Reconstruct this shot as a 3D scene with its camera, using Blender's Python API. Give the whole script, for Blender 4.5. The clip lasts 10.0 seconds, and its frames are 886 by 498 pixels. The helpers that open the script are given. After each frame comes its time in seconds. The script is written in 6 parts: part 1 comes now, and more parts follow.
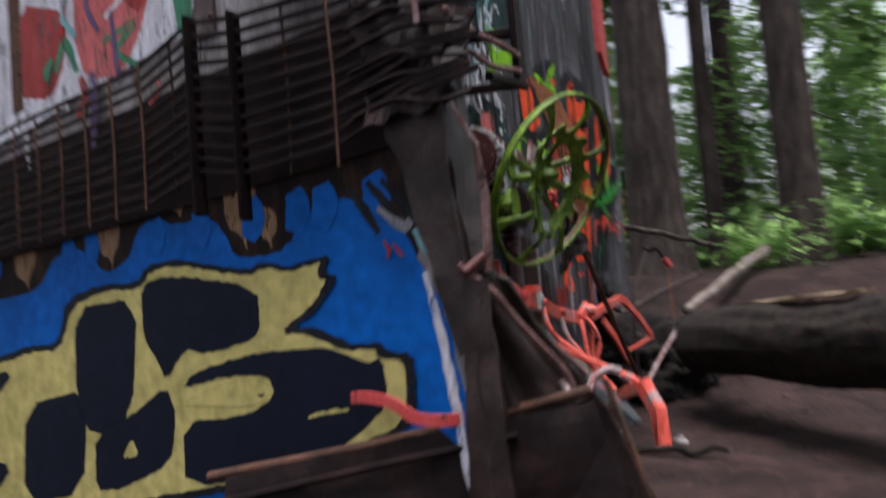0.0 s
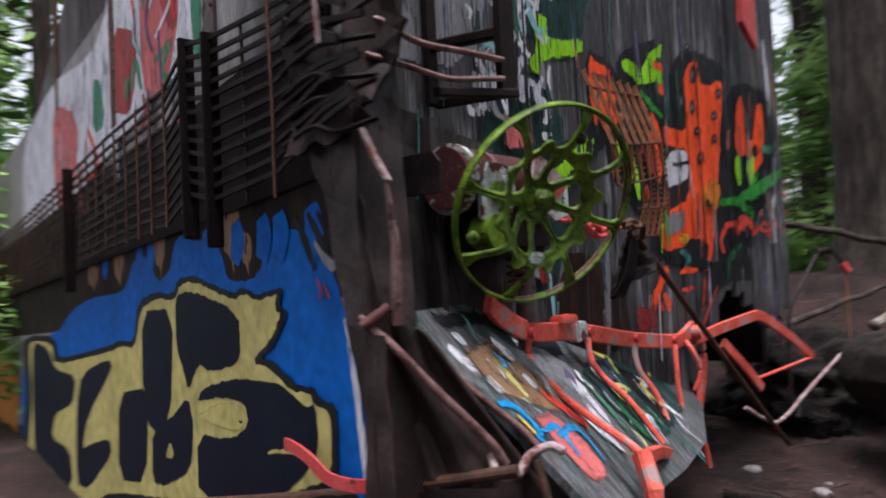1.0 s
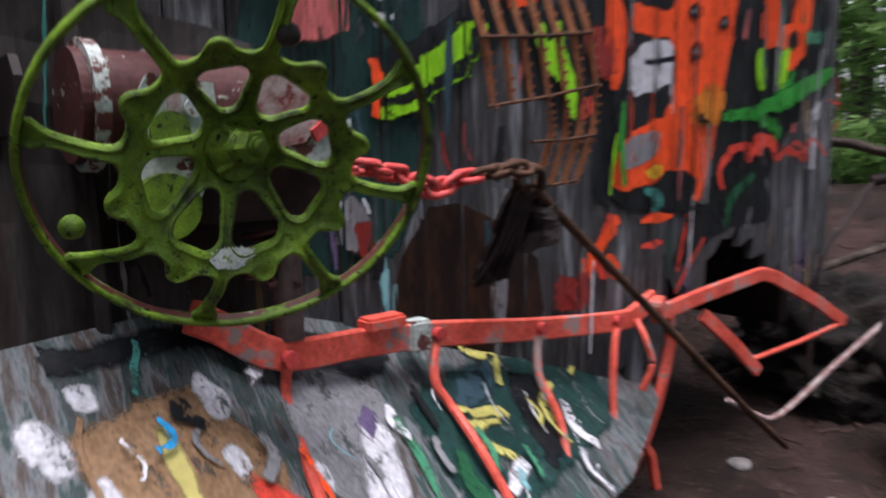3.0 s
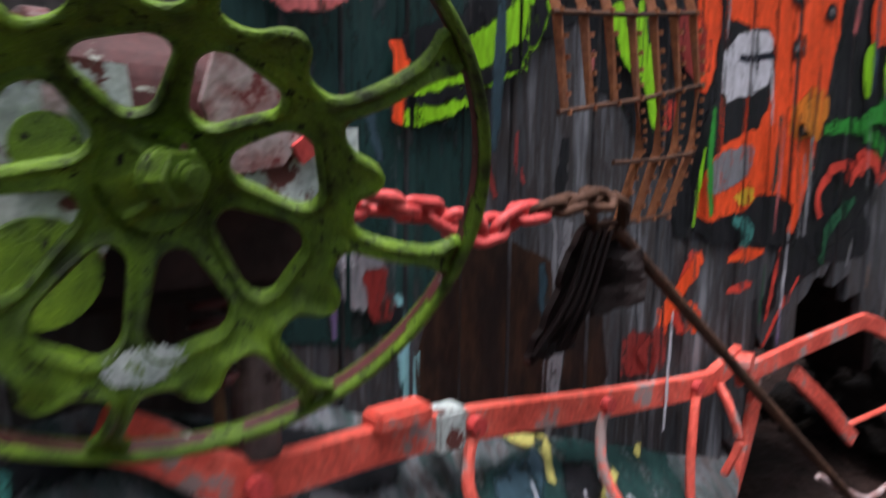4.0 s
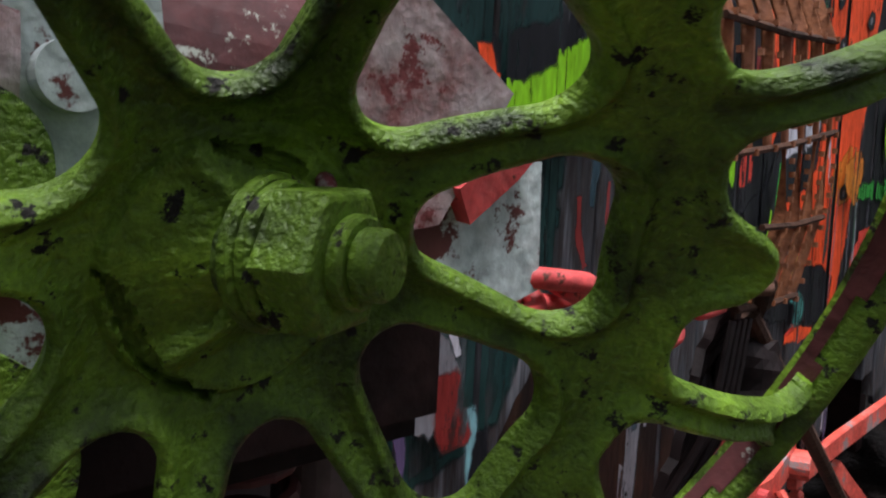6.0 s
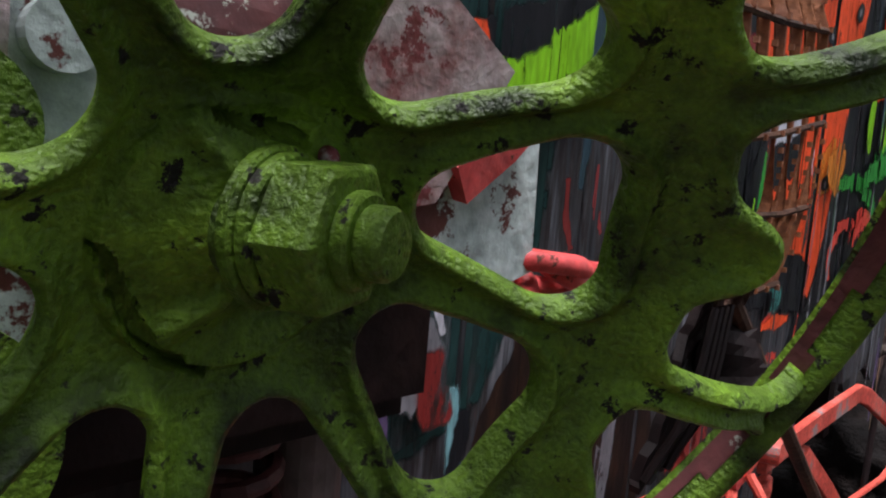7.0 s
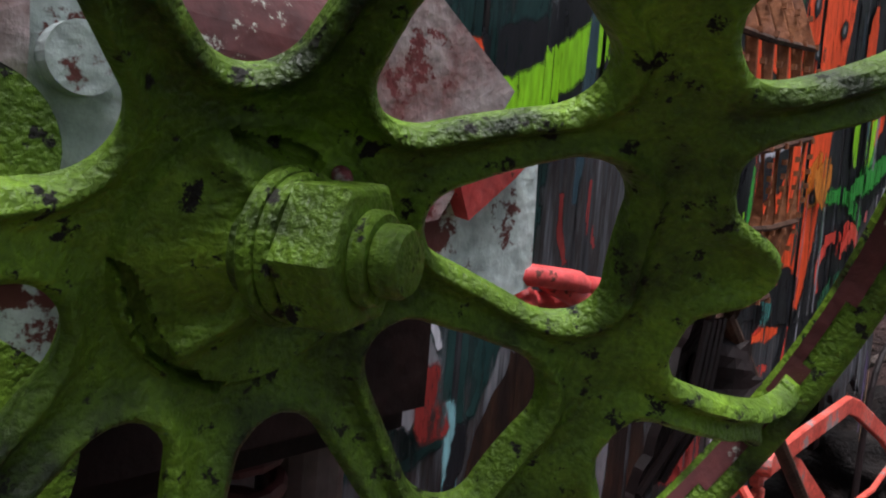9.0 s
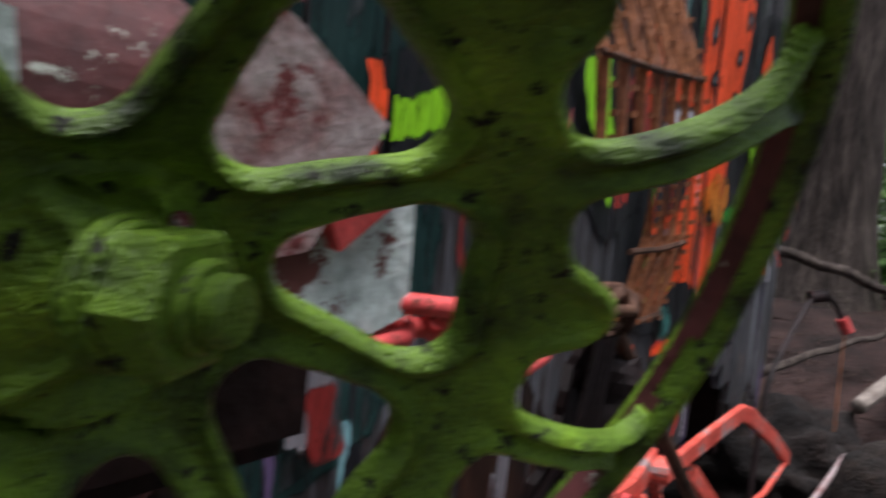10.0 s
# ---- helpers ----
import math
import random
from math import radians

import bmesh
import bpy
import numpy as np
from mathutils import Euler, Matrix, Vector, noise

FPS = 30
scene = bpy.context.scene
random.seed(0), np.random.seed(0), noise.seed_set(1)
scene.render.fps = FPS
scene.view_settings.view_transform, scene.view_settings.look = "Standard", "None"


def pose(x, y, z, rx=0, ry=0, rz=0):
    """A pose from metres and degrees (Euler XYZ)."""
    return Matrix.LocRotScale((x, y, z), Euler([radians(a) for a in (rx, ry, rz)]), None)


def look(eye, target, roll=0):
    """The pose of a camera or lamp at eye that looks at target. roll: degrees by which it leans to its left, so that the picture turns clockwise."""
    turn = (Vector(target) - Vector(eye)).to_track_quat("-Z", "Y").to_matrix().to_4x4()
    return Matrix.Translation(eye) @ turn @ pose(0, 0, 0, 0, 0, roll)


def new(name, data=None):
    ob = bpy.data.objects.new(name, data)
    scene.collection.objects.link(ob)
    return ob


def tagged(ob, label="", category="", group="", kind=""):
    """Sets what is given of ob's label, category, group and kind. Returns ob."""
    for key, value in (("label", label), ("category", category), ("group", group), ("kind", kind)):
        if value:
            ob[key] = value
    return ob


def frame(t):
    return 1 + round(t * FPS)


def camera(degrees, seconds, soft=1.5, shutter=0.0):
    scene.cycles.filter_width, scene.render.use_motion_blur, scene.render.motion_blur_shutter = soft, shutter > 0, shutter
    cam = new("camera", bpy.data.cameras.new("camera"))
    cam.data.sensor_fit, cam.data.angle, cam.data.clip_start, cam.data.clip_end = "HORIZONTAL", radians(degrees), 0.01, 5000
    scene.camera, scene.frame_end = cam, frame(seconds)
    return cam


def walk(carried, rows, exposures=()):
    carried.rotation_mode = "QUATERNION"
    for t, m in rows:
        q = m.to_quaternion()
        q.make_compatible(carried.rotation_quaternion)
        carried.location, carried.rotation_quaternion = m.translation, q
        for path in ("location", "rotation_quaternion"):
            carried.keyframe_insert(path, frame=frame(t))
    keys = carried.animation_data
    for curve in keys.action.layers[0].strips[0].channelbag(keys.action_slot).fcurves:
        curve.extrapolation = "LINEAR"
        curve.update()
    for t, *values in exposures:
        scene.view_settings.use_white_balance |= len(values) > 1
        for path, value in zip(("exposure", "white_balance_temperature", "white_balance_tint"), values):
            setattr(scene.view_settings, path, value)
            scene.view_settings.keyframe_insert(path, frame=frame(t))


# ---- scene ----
cam = camera(63.2, 10.0, soft=2.0, shutter=0.8)
PATH = [
    (0.0, 0.134, 0.202, 0.957, 93.47, 4.88, 0.32),
    (0.4, 0.476, 0.247, 1.022, 95.27, 3.02, 7.72),
    (0.5, 0.528, 0.387, 1.015, 94.65, 2.77, 8.58),
    (1.0, 0.844, 0.544, 1.100, 92.22, 2.75, 18.65),
    (1.5, 1.254, 0.867, 1.080, 91.59, 3.63, 24.28),
    (2.0, 1.383, 1.167, 1.283, 90.96, 1.70, 25.48),
    (2.5, 1.392, 1.350, 1.285, 84.43, 1.15, 17.80),
    (2.7, 1.308, 1.466, 1.284, 83.60, 1.85, 20.73),
    (3.8, 1.0190, 1.9858, 1.3169, 80.780, -1.142, 28.190),
    (4.0, 0.9543, 2.0418, 1.3251, 82.330, -0.776, 25.957),
    (4.5, 0.7811, 2.1619, 1.3439, 85.830, -3.784, 18.081),
    (5.0, 0.7015, 2.2388, 1.3338, 87.606, -1.794, 16.437),
    (5.5, 0.6285, 2.2697, 1.3202, 87.439, -1.698, 18.554),
    (7.0, 0.5956, 2.2808, 1.3202, 84.775, -4.848, 17.202),
    (7.5, 0.5968, 2.2802, 1.3198, 85.133, -4.448, 17.065),
    (8.0, 0.5916, 2.2783, 1.3222, 85.309, -5.247, 16.720),
    (8.5, 0.5932, 2.2760, 1.3212, 85.864, -5.024, 16.868),
    (9.0, 0.5907, 2.2723, 1.3211, 85.976, -4.677, 16.350),
    (9.5, 0.5898, 2.2687, 1.3255, 86.068, -4.676, 15.313),
    (10.0, 0.6189, 2.2737, 1.3376, 87.114, -5.718, 10.333),
]
walk(cam, [(t, pose(x, y, z, rx, ry, rz)) for t, x, y, z, rx, ry, rz in PATH], exposures=[(0, 1.4, 6200, 16), (2, 1.5, 6200, 16), (4.5, 1.55, 6200, 15), (6, 1.42, 6100, 14), (10, 1.42, 6100, 14)])

# ---- world and light: an overcast sky over tall firs ----
world = bpy.data.worlds.new("forest_sky")
scene.world = world
world.use_nodes = True
wn = world.node_tree.nodes
wl = world.node_tree.links
sky = wn.new("ShaderNodeTexSky")
sky.sky_type = "NISHITA"
sky.sun_disc = False
sky.sun_elevation = radians(80)
sky.sun_rotation = radians(148)
sky.dust_density = 4.0
hue = wn.new("ShaderNodeHueSaturation")
hue.inputs["Saturation"].default_value = 0.3
wl.new(sky.outputs[0], hue.inputs["Color"])
wl.new(hue.outputs[0], wn["Background"].inputs["Color"])
wn["Background"].inputs["Strength"].default_value = 0.11
sun = new("sun", bpy.data.lights.new("sun", "SUN"))
sun.data.energy, sun.data.angle, sun.data.color = 1.7, radians(28), (1.0, 0.97, 0.93)
SUN_WAY = Vector((math.cos(radians(80)) * math.sin(radians(148)), math.cos(radians(80)) * math.cos(radians(148)), math.sin(radians(80))))
sun.matrix_world = look(SUN_WAY * 20, (0, 0, 0))

# the car's own axes: x out of its end wall, y along that wall
CAR = pose(0, 0, 0, 0, 0, -24.846)

# ---- materials ----
def material(name, colours, rough=0.7, metal=0.0, scale=8.0, fine=60.0, bump=0.3, stretch=(1, 1, 1), spots=None, spot_scale=20.0, spot_cut=0.62, random_shift=0.0, space="Object", bump_dist=0.004, spec=0.35, worn=None):
    """colours: two or three tones mixed by coarse and fine noise; spots: (colour, roughness) of chips or stains."""
    m = bpy.data.materials.new(name)
    m.use_nodes = True
    n, l = m.node_tree.nodes, m.node_tree.links
    b = n["Principled BSDF"]
    co = n.new("ShaderNodeTexCoord")
    mp = n.new("ShaderNodeMapping")
    mp.inputs["Scale"].default_value = stretch
    l.new(co.outputs[space], mp.inputs["Vector"])
    vec = mp.outputs[0]
    if random_shift:
        info = n.new("ShaderNodeObjectInfo")
        mul = n.new("ShaderNodeVectorMath")
        mul.operation = "SCALE"
        mul.inputs[0].default_value = (13.0, 7.0, 5.0)
        l.new(info.outputs["Random"], mul.inputs["Scale"])
        add = n.new("ShaderNodeVectorMath")
        l.new(mp.outputs[0], add.inputs[0])
        l.new(mul.outputs[0], add.inputs[1])
        vec = add.outputs[0]
    big = n.new("ShaderNodeTexNoise")
    big.inputs["Scale"].default_value = scale
    big.inputs["Detail"].default_value = 6
    big.inputs["Roughness"].default_value = 0.65
    small = n.new("ShaderNodeTexNoise")
    small.inputs["Scale"].default_value = fine
    small.inputs["Detail"].default_value = 5
    for t in (big, small):
        l.new(vec, t.inputs["Vector"])
    ramp = n.new("ShaderNodeValToRGB")
    el = ramp.color_ramp.elements
    el[0].position, el[0].color = 0.34, (*colours[0], 1)
    el[1].position, el[1].color = 0.66, (*colours[-1], 1)
    for i, c in enumerate(colours[1:-1]):
        e = el.new(0.34 + 0.32 * (i + 1) / (len(colours) - 1))
        e.color = (*c, 1)
    l.new(big.outputs["Fac"], ramp.inputs["Fac"])
    tone = n.new("ShaderNodeMixRGB")
    tone.blend_type = "MULTIPLY"
    tone.inputs["Fac"].default_value = 0.55
    r2 = n.new("ShaderNodeMapRange")
    r2.inputs["From Min"].default_value, r2.inputs["From Max"].default_value = 0.3, 0.7
    r2.inputs["To Min"].default_value, r2.inputs["To Max"].default_value = 0.45, 1.3
    l.new(small.outputs["Fac"], r2.inputs["Value"])
    l.new(ramp.outputs[0], tone.inputs["Color1"])
    l.new(r2.outputs[0], tone.inputs["Color2"])
    out, rgh = tone.outputs[0], None
    if spots:
        sp = n.new("ShaderNodeTexNoise")
        sp.inputs["Scale"].default_value = spot_scale
        sp.inputs["Detail"].default_value = 7
        sp.inputs["Roughness"].default_value = 0.7
        l.new(vec, sp.inputs["Vector"])
        cut = n.new("ShaderNodeMapRange")
        cut.inputs["From Min"].default_value, cut.inputs["From Max"].default_value = spot_cut, spot_cut + 0.03
        l.new(sp.outputs["Fac"], cut.inputs["Value"])
        mix = n.new("ShaderNodeMixRGB")
        mix.inputs["Color2"].default_value = (*spots[0], 1)
        l.new(cut.outputs[0], mix.inputs["Fac"])
        l.new(out, mix.inputs["Color1"])
        out = mix.outputs[0]
        rr = n.new("ShaderNodeMapRange")
        rr.inputs["To Min"].default_value, rr.inputs["To Max"].default_value = rough, spots[1]
        l.new(cut.outputs[0], rr.inputs["Value"])
        l.new(rr.outputs[0], b.inputs["Roughness"])
    else:
        b.inputs["Roughness"].default_value = rough
    l.new(out, b.inputs["Base Color"])
    b.inputs["Metallic"].default_value = metal
    b.inputs["Specular IOR Level"].default_value = spec
    if worn:
        # flakes of the coat are gone and bare what lies below
        fl = n.new("ShaderNodeTexNoise")
        fl.inputs["Scale"].default_value = 9.0
        fl.inputs["Detail"].default_value = 9
        fl.inputs["Roughness"].default_value = 0.75
        l.new(vec, fl.inputs["Vector"])
        keep = n.new("ShaderNodeMapRange")
        keep.inputs["From Min"].default_value, keep.inputs["From Max"].default_value = worn + 0.06, worn - 0.03
        l.new(fl.outputs["Fac"], keep.inputs["Value"])
        # the coat thins out towards its border
        cov = n.new("ShaderNodeAttribute")
        cov.attribute_name = "cover"
        mul2 = n.new("ShaderNodeMath")
        mul2.operation = "MULTIPLY_ADD"
        mul2.inputs[1].default_value = 1.6
        l.new(fl.outputs["Fac"], mul2.inputs[0])
        l.new(cov.outputs["Fac"], mul2.inputs[2])
        soft_edge = n.new("ShaderNodeMapRange")
        soft_edge.inputs["From Min"].default_value, soft_edge.inputs["From Max"].default_value = 1.05, 1.45
        l.new(mul2.outputs[0], soft_edge.inputs["Value"])
        both = n.new("ShaderNodeMath")
        both.operation = "MULTIPLY"
        l.new(keep.outputs[0], both.inputs[0])
        l.new(soft_edge.outputs[0], both.inputs[1])
        l.new(both.outputs[0], b.inputs["Alpha"])
    if bump:
        bp = n.new("ShaderNodeBump")
        bp.inputs["Strength"].default_value = bump
        bp.inputs["Distance"].default_value = bump_dist
        add2 = n.new("ShaderNodeMath")
        add2.operation = "ADD"
        l.new(big.outputs["Fac"], add2.inputs[0])
        l.new(small.outputs["Fac"], add2.inputs[1])
        l.new(add2.outputs[0], bp.inputs["Height"])
        l.new(bp.outputs[0], b.inputs["Normal"])
    return m


GREEN = material("chipped_green_paint", [(0.014, 0.024, 0.005), (0.078, 0.142, 0.012), (0.122, 0.222, 0.016), (0.190, 0.330, 0.020)], rough=0.44, scale=17, fine=360, bump=0.95, spots=((0.010, 0.009, 0.007), 0.8), spot_scale=75, spot_cut=0.59, bump_dist=0.0022, spec=0.30)
RED = material("coral_red_paint", [(0.50, 0.065, 0.045), (0.68, 0.10, 0.07), (0.72, 0.17, 0.13)], rough=0.5, scale=9, fine=80, bump=0.3, spots=((0.30, 0.22, 0.215), 0.7), spot_scale=9, spot_cut=0.565)
CHAINRED = material("pink_red_paint", [(0.50, 0.045, 0.045), (0.66, 0.10, 0.095)], rough=0.5, scale=18, fine=120, spots=((0.10, 0.03, 0.02), 0.7), spot_scale=30, spot_cut=0.6)
RUST = material("rusty_steel", [(0.035, 0.018, 0.012), (0.085, 0.04, 0.025), (0.13, 0.06, 0.035)], rough=0.75, metal=0.25, scale=9, fine=110, bump=0.5)
ORANGERUST = material("orange_rust", [(0.16, 0.05, 0.02), (0.30, 0.11, 0.045), (0.24, 0.10, 0.06)], rough=0.8, scale=14, fine=120, bump=0.5)
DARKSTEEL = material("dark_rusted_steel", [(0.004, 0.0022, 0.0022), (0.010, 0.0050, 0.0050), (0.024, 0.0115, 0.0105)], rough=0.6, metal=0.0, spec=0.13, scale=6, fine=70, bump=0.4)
GREYSTEEL = material("brown_grey_steel", [(0.035, 0.025, 0.024), (0.085, 0.062, 0.060), (0.15, 0.115, 0.11)], rough=0.6, metal=0.2, scale=5, fine=60, bump=0.35, spots=((0.03, 0.018, 0.014), 0.8), spot_scale=9, spot_cut=0.58)
CORNERSTEEL = material("scorched_corner_steel", [(0.006, 0.004, 0.004), (0.017, 0.011, 0.0115), (0.036, 0.023, 0.024)], rough=0.65, scale=5, fine=60, bump=0.35, spec=0.2, spots=((0.06, 0.02, 0.018), 0.8), spot_scale=7, spot_cut=0.6)
BROWNSTEEL = material("brown_scuffed_steel", [(0.011, 0.007, 0.006), (0.030, 0.019, 0.017), (0.058, 0.038, 0.034)], rough=0.45, scale=5, fine=70, bump=0.35, spec=0.3, spots=((0.02, 0.012, 0.010), 0.8), spot_scale=8, spot_cut=0.60)
SOOTWOOD = material("sooty_grey_boards", [(0.007, 0.006, 0.006), (0.022, 0.018, 0.018), (0.045, 0.039, 0.039), (0.032, 0.019, 0.018)], rough=0.7, scale=4, fine=40, bump=0.4, stretch=(3, 3, 0.5))
RAILPINK = material("worn_pinkish_rail", [(0.10, 0.045, 0.040), (0.19, 0.10, 0.092), (0.27, 0.17, 0.16)], rough=0.45, scale=14, fine=90, bump=0.3, spots=((0.05, 0.025, 0.022), 0.7), spot_scale=18, spot_cut=0.58)
# near black: the deep shade of the hollow is put into this colour
HOLLOWSHADE = material("hollow_shade_black", [(0.003, 0.002, 0.0018), (0.008, 0.005, 0.0042), (0.018, 0.011, 0.009)], rough=0.95, scale=7, fine=45, bump=1.0, bump_dist=0.015)
PLANK = material("weathered_plank", [(0.012, 0.011, 0.013), (0.05, 0.055, 0.065), (0.03, 0.024, 0.024), (0.10, 0.105, 0.12), (0.21, 0.215, 0.24)], rough=0.8, scale=5, fine=26, bump=0.7, stretch=(4, 4, 0.4), random_shift=1.0)
PALE = material("pale_chipped_paint", [(0.26, 0.30, 0.29), (0.44, 0.50, 0.49), (0.5, 0.53, 0.52)], rough=0.6, scale=16, fine=110, bump=0.4, spots=((0.10, 0.03, 0.025), 0.8), spot_scale=19, spot_cut=0.53)
PINKGREY = material("pinkish_grey_paint", [(0.20, 0.075, 0.07), (0.34, 0.25, 0.25), (0.40, 0.34, 0.34)], rough=0.65, scale=22, fine=130, bump=0.4, spots=((0.14, 0.03, 0.03), 0.8), spot_scale=24, spot_cut=0.57)
MAROON = material("maroon_paint", [(0.05, 0.012, 0.012), (0.10, 0.028, 0.028)], rough=0.6, scale=12, fine=90, spots=((0.36, 0.38, 0.33), 0.7), spot_scale=22, spot_cut=0.60)
DIRT = material("forest_dirt", [(0.008, 0.0035, 0.0027), (0.021, 0.0096, 0.0078), (0.044, 0.022, 0.0185)], rough=0.95, scale=3.2, fine=35, bump=0.9, bump_dist=0.02)
BARK = material("fir_bark", [(0.022, 0.016, 0.013), (0.06, 0.045, 0.038), (0.11, 0.086, 0.074)], rough=0.95, scale=5, fine=30, bump=1.0, stretch=(3, 3, 0.5), random_shift=1.0, bump_dist=0.02)
LOGBARK = material("log_bark", [(0.006, 0.004, 0.0035), (0.018, 0.0125, 0.010), (0.038, 0.028, 0.021)], rough=0.95, scale=5, fine=40, bump=1.0, stretch=(1, 3, 3), bump_dist=0.015)
GREYWOOD = material("weathered_grey_wood", [(0.13, 0.10, 0.085), (0.26, 0.22, 0.19)], rough=0.85, scale=9, fine=60, bump=0.5)
PALEWOOD = material("bare_pale_wood", [(0.13, 0.095, 0.055), (0.26, 0.20, 0.125)], rough=0.8, scale=9, fine=60, bump=0.4)
LEAF = material("understorey_leaf", [(0.05, 0.11, 0.025), (0.10, 0.20, 0.05), (0.17, 0.30, 0.09)], rough=0.6, scale=1.7, fine=14, bump=0.0)
NEEDLE = material("fir_needles", [(0.015, 0.035, 0.012), (0.035, 0.07, 0.022), (0.05, 0.09, 0.03)], rough=0.7, scale=0.8, fine=9, bump=0.0)
STONE = material("pale_stone", [(0.14, 0.13, 0.13), (0.24, 0.22, 0.22)], rough=0.8, scale=20, fine=90)
KNOB = material("black_rubber", [(0.008, 0.007, 0.007), (0.02, 0.017, 0.016)], rough=0.5, scale=20, fine=90)
OFFWHITE = material("faded_white", [(0.35, 0.42, 0.38), (0.55, 0.60, 0.58)], rough=0.6, scale=40, fine=200, spots=((0.12, 0.2, 0.02), 0.6), spot_scale=60, spot_cut=0.58)
UPPER = material("upper_car_steel", [(0.10, 0.085, 0.08), (0.22, 0.20, 0.20), (0.34, 0.32, 0.34)], rough=0.6, scale=3, fine=40, bump=0.3, stretch=(2, 2, 0.6), spots=((0.06, 0.035, 0.028), 0.8), spot_scale=4, spot_cut=0.6)

SLABSTEEL = material("slab_old_paint", [(0.012, 0.017, 0.018), (0.07, 0.078, 0.086), (0.022, 0.050, 0.046), (0.16, 0.17, 0.19), (0.060, 0.042, 0.034), (0.11, 0.12, 0.135)], rough=0.5, scale=6, fine=40, bump=0.3, stretch=(0.8, 3.5, 0.8), spots=((0.06, 0.04, 0.035), 0.8), spot_scale=8, spot_cut=0.6)
SCORCH = material("scorched_brown_paint", [(0.008, 0.005, 0.005), (0.014, 0.008, 0.007), (0.045, 0.021, 0.012)], rough=0.7, spec=0.15, scale=5, fine=50, bump=0.3, stretch=(2, 2, 0.6))
PAINTS = {"scorch": SCORCH}
for pname, rgb in {"orange": (0.85, 0.085, 0.018), "red": (0.60, 0.055, 0.035), "darkred": (0.22, 0.025, 0.022), "lime": (0.26, 0.62, 0.012), "green": (0.03, 0.26, 0.035), "darkgreen": (0.015, 0.085, 0.04), "green2": (0.05, 0.21, 0.12), "black": (0.009, 0.010, 0.013), "white": (0.58, 0.58, 0.64), "grey": (0.20, 0.20, 0.22), "navy": (0.005, 0.008, 0.019), "navyg": (0.03, 0.06, 0.08), "yellow": (0.66, 0.42, 0.03), "amber": (0.62, 0.20, 0.02), "yellow2": (0.50, 0.46, 0.14), "teal": (0.05, 0.20, 0.18), "paleblue": (0.20, 0.42, 0.46), "blue": (0.0, 0.105, 0.44), "deepteal": (0.012, 0.04, 0.038), "cream": (0.52, 0.45, 0.16), "skyblue": (0.01, 0.25, 0.55), "tan": (0.25, 0.15, 0.085), "violet": (0.10, 0.07, 0.15), "palered": (0.52, 0.13, 0.13), "maroon": (0.30, 0.045, 0.045), "orangeY": (0.45, 0.17, 0.03)}.items():
    k = 0.78
    flat = pname in ("blue", "navy", "cream", "scorch")
    wear = {"blue": 0.68, "navy": 0.70, "cream": 0.68, "black": 0.62, "white": 0.56, "lime": 0.62, "tan": 0.58, "orange": 0.61}.get(pname, 0.57)
    PAINTS[pname] = material(pname + "_paint", [tuple(c * k for c in rgb), rgb, tuple(min(1, c * 1.12 + (0.0 if flat else 0.01)) for c in rgb)], rough=0.6, scale=3 if flat else 5, fine=18 if flat else 45, bump=0.12 if flat else 0.3, stretch=(1, 1, 1) if flat else (2.5, 2.5, 0.6), spec=0.15, worn=wear)

for leafy, glow in ((LEAF, (0.42, 0.66, 0.22)), (NEEDLE, (0.07, 0.14, 0.03))):
    n, l = leafy.node_tree.nodes, leafy.node_tree.links
    tr = n.new("ShaderNodeBsdfTranslucent")
    tr.inputs["Color"].default_value = (*glow, 1)
    mx = n.new("ShaderNodeMixShader")
    mx.inputs[0].default_value = 0.45
    l.new(n["Principled BSDF"].outputs[0], mx.inputs[1])
    l.new(tr.outputs[0], mx.inputs[2])
    l.new(mx.outputs[0], n["Material Output"].inputs["Surface"])


# ---- building helpers ----
from mathutils.geometry import delaunay_2d_cdt


def part(name, bm, mat, parent, label="", smooth=False):
    """Links a bmesh as one mesh object under a thing or a part."""
    me = bpy.data.meshes.new(name)
    bm.to_mesh(me)
    bm.free()
    if smooth:
        me.polygons.foreach_set("use_smooth", [True] * len(me.polygons))
    me.materials.append(mat)
    ob = new(name, me)
    if parent:
        ob.parent = parent
    return tagged(ob, label)


def thing(name, label, category, m=None, group="", kind=""):
    ob = new(name)
    ob.matrix_world = CAR if m is None else m
    return tagged(ob, label, category, group, kind)


def spline(pts, steps=8):
    """A smooth curve through the points."""
    p = [Vector(q) for q in pts]
    p = [p[0] * 2 - p[1]] + p + [p[-1] * 2 - p[-2]]
    out = []
    for i in range(1, len(p) - 2):
        a, b, c, e = p[i - 1:i + 3]
        for k in range(steps):
            t = k / steps
            out.append(0.5 * (2 * b + (c - a) * t + (2 * a - 5 * b + 4 * c - e) * t * t + (3 * b - a - 3 * c + e) * t ** 3))
    return out + [p[-2]]


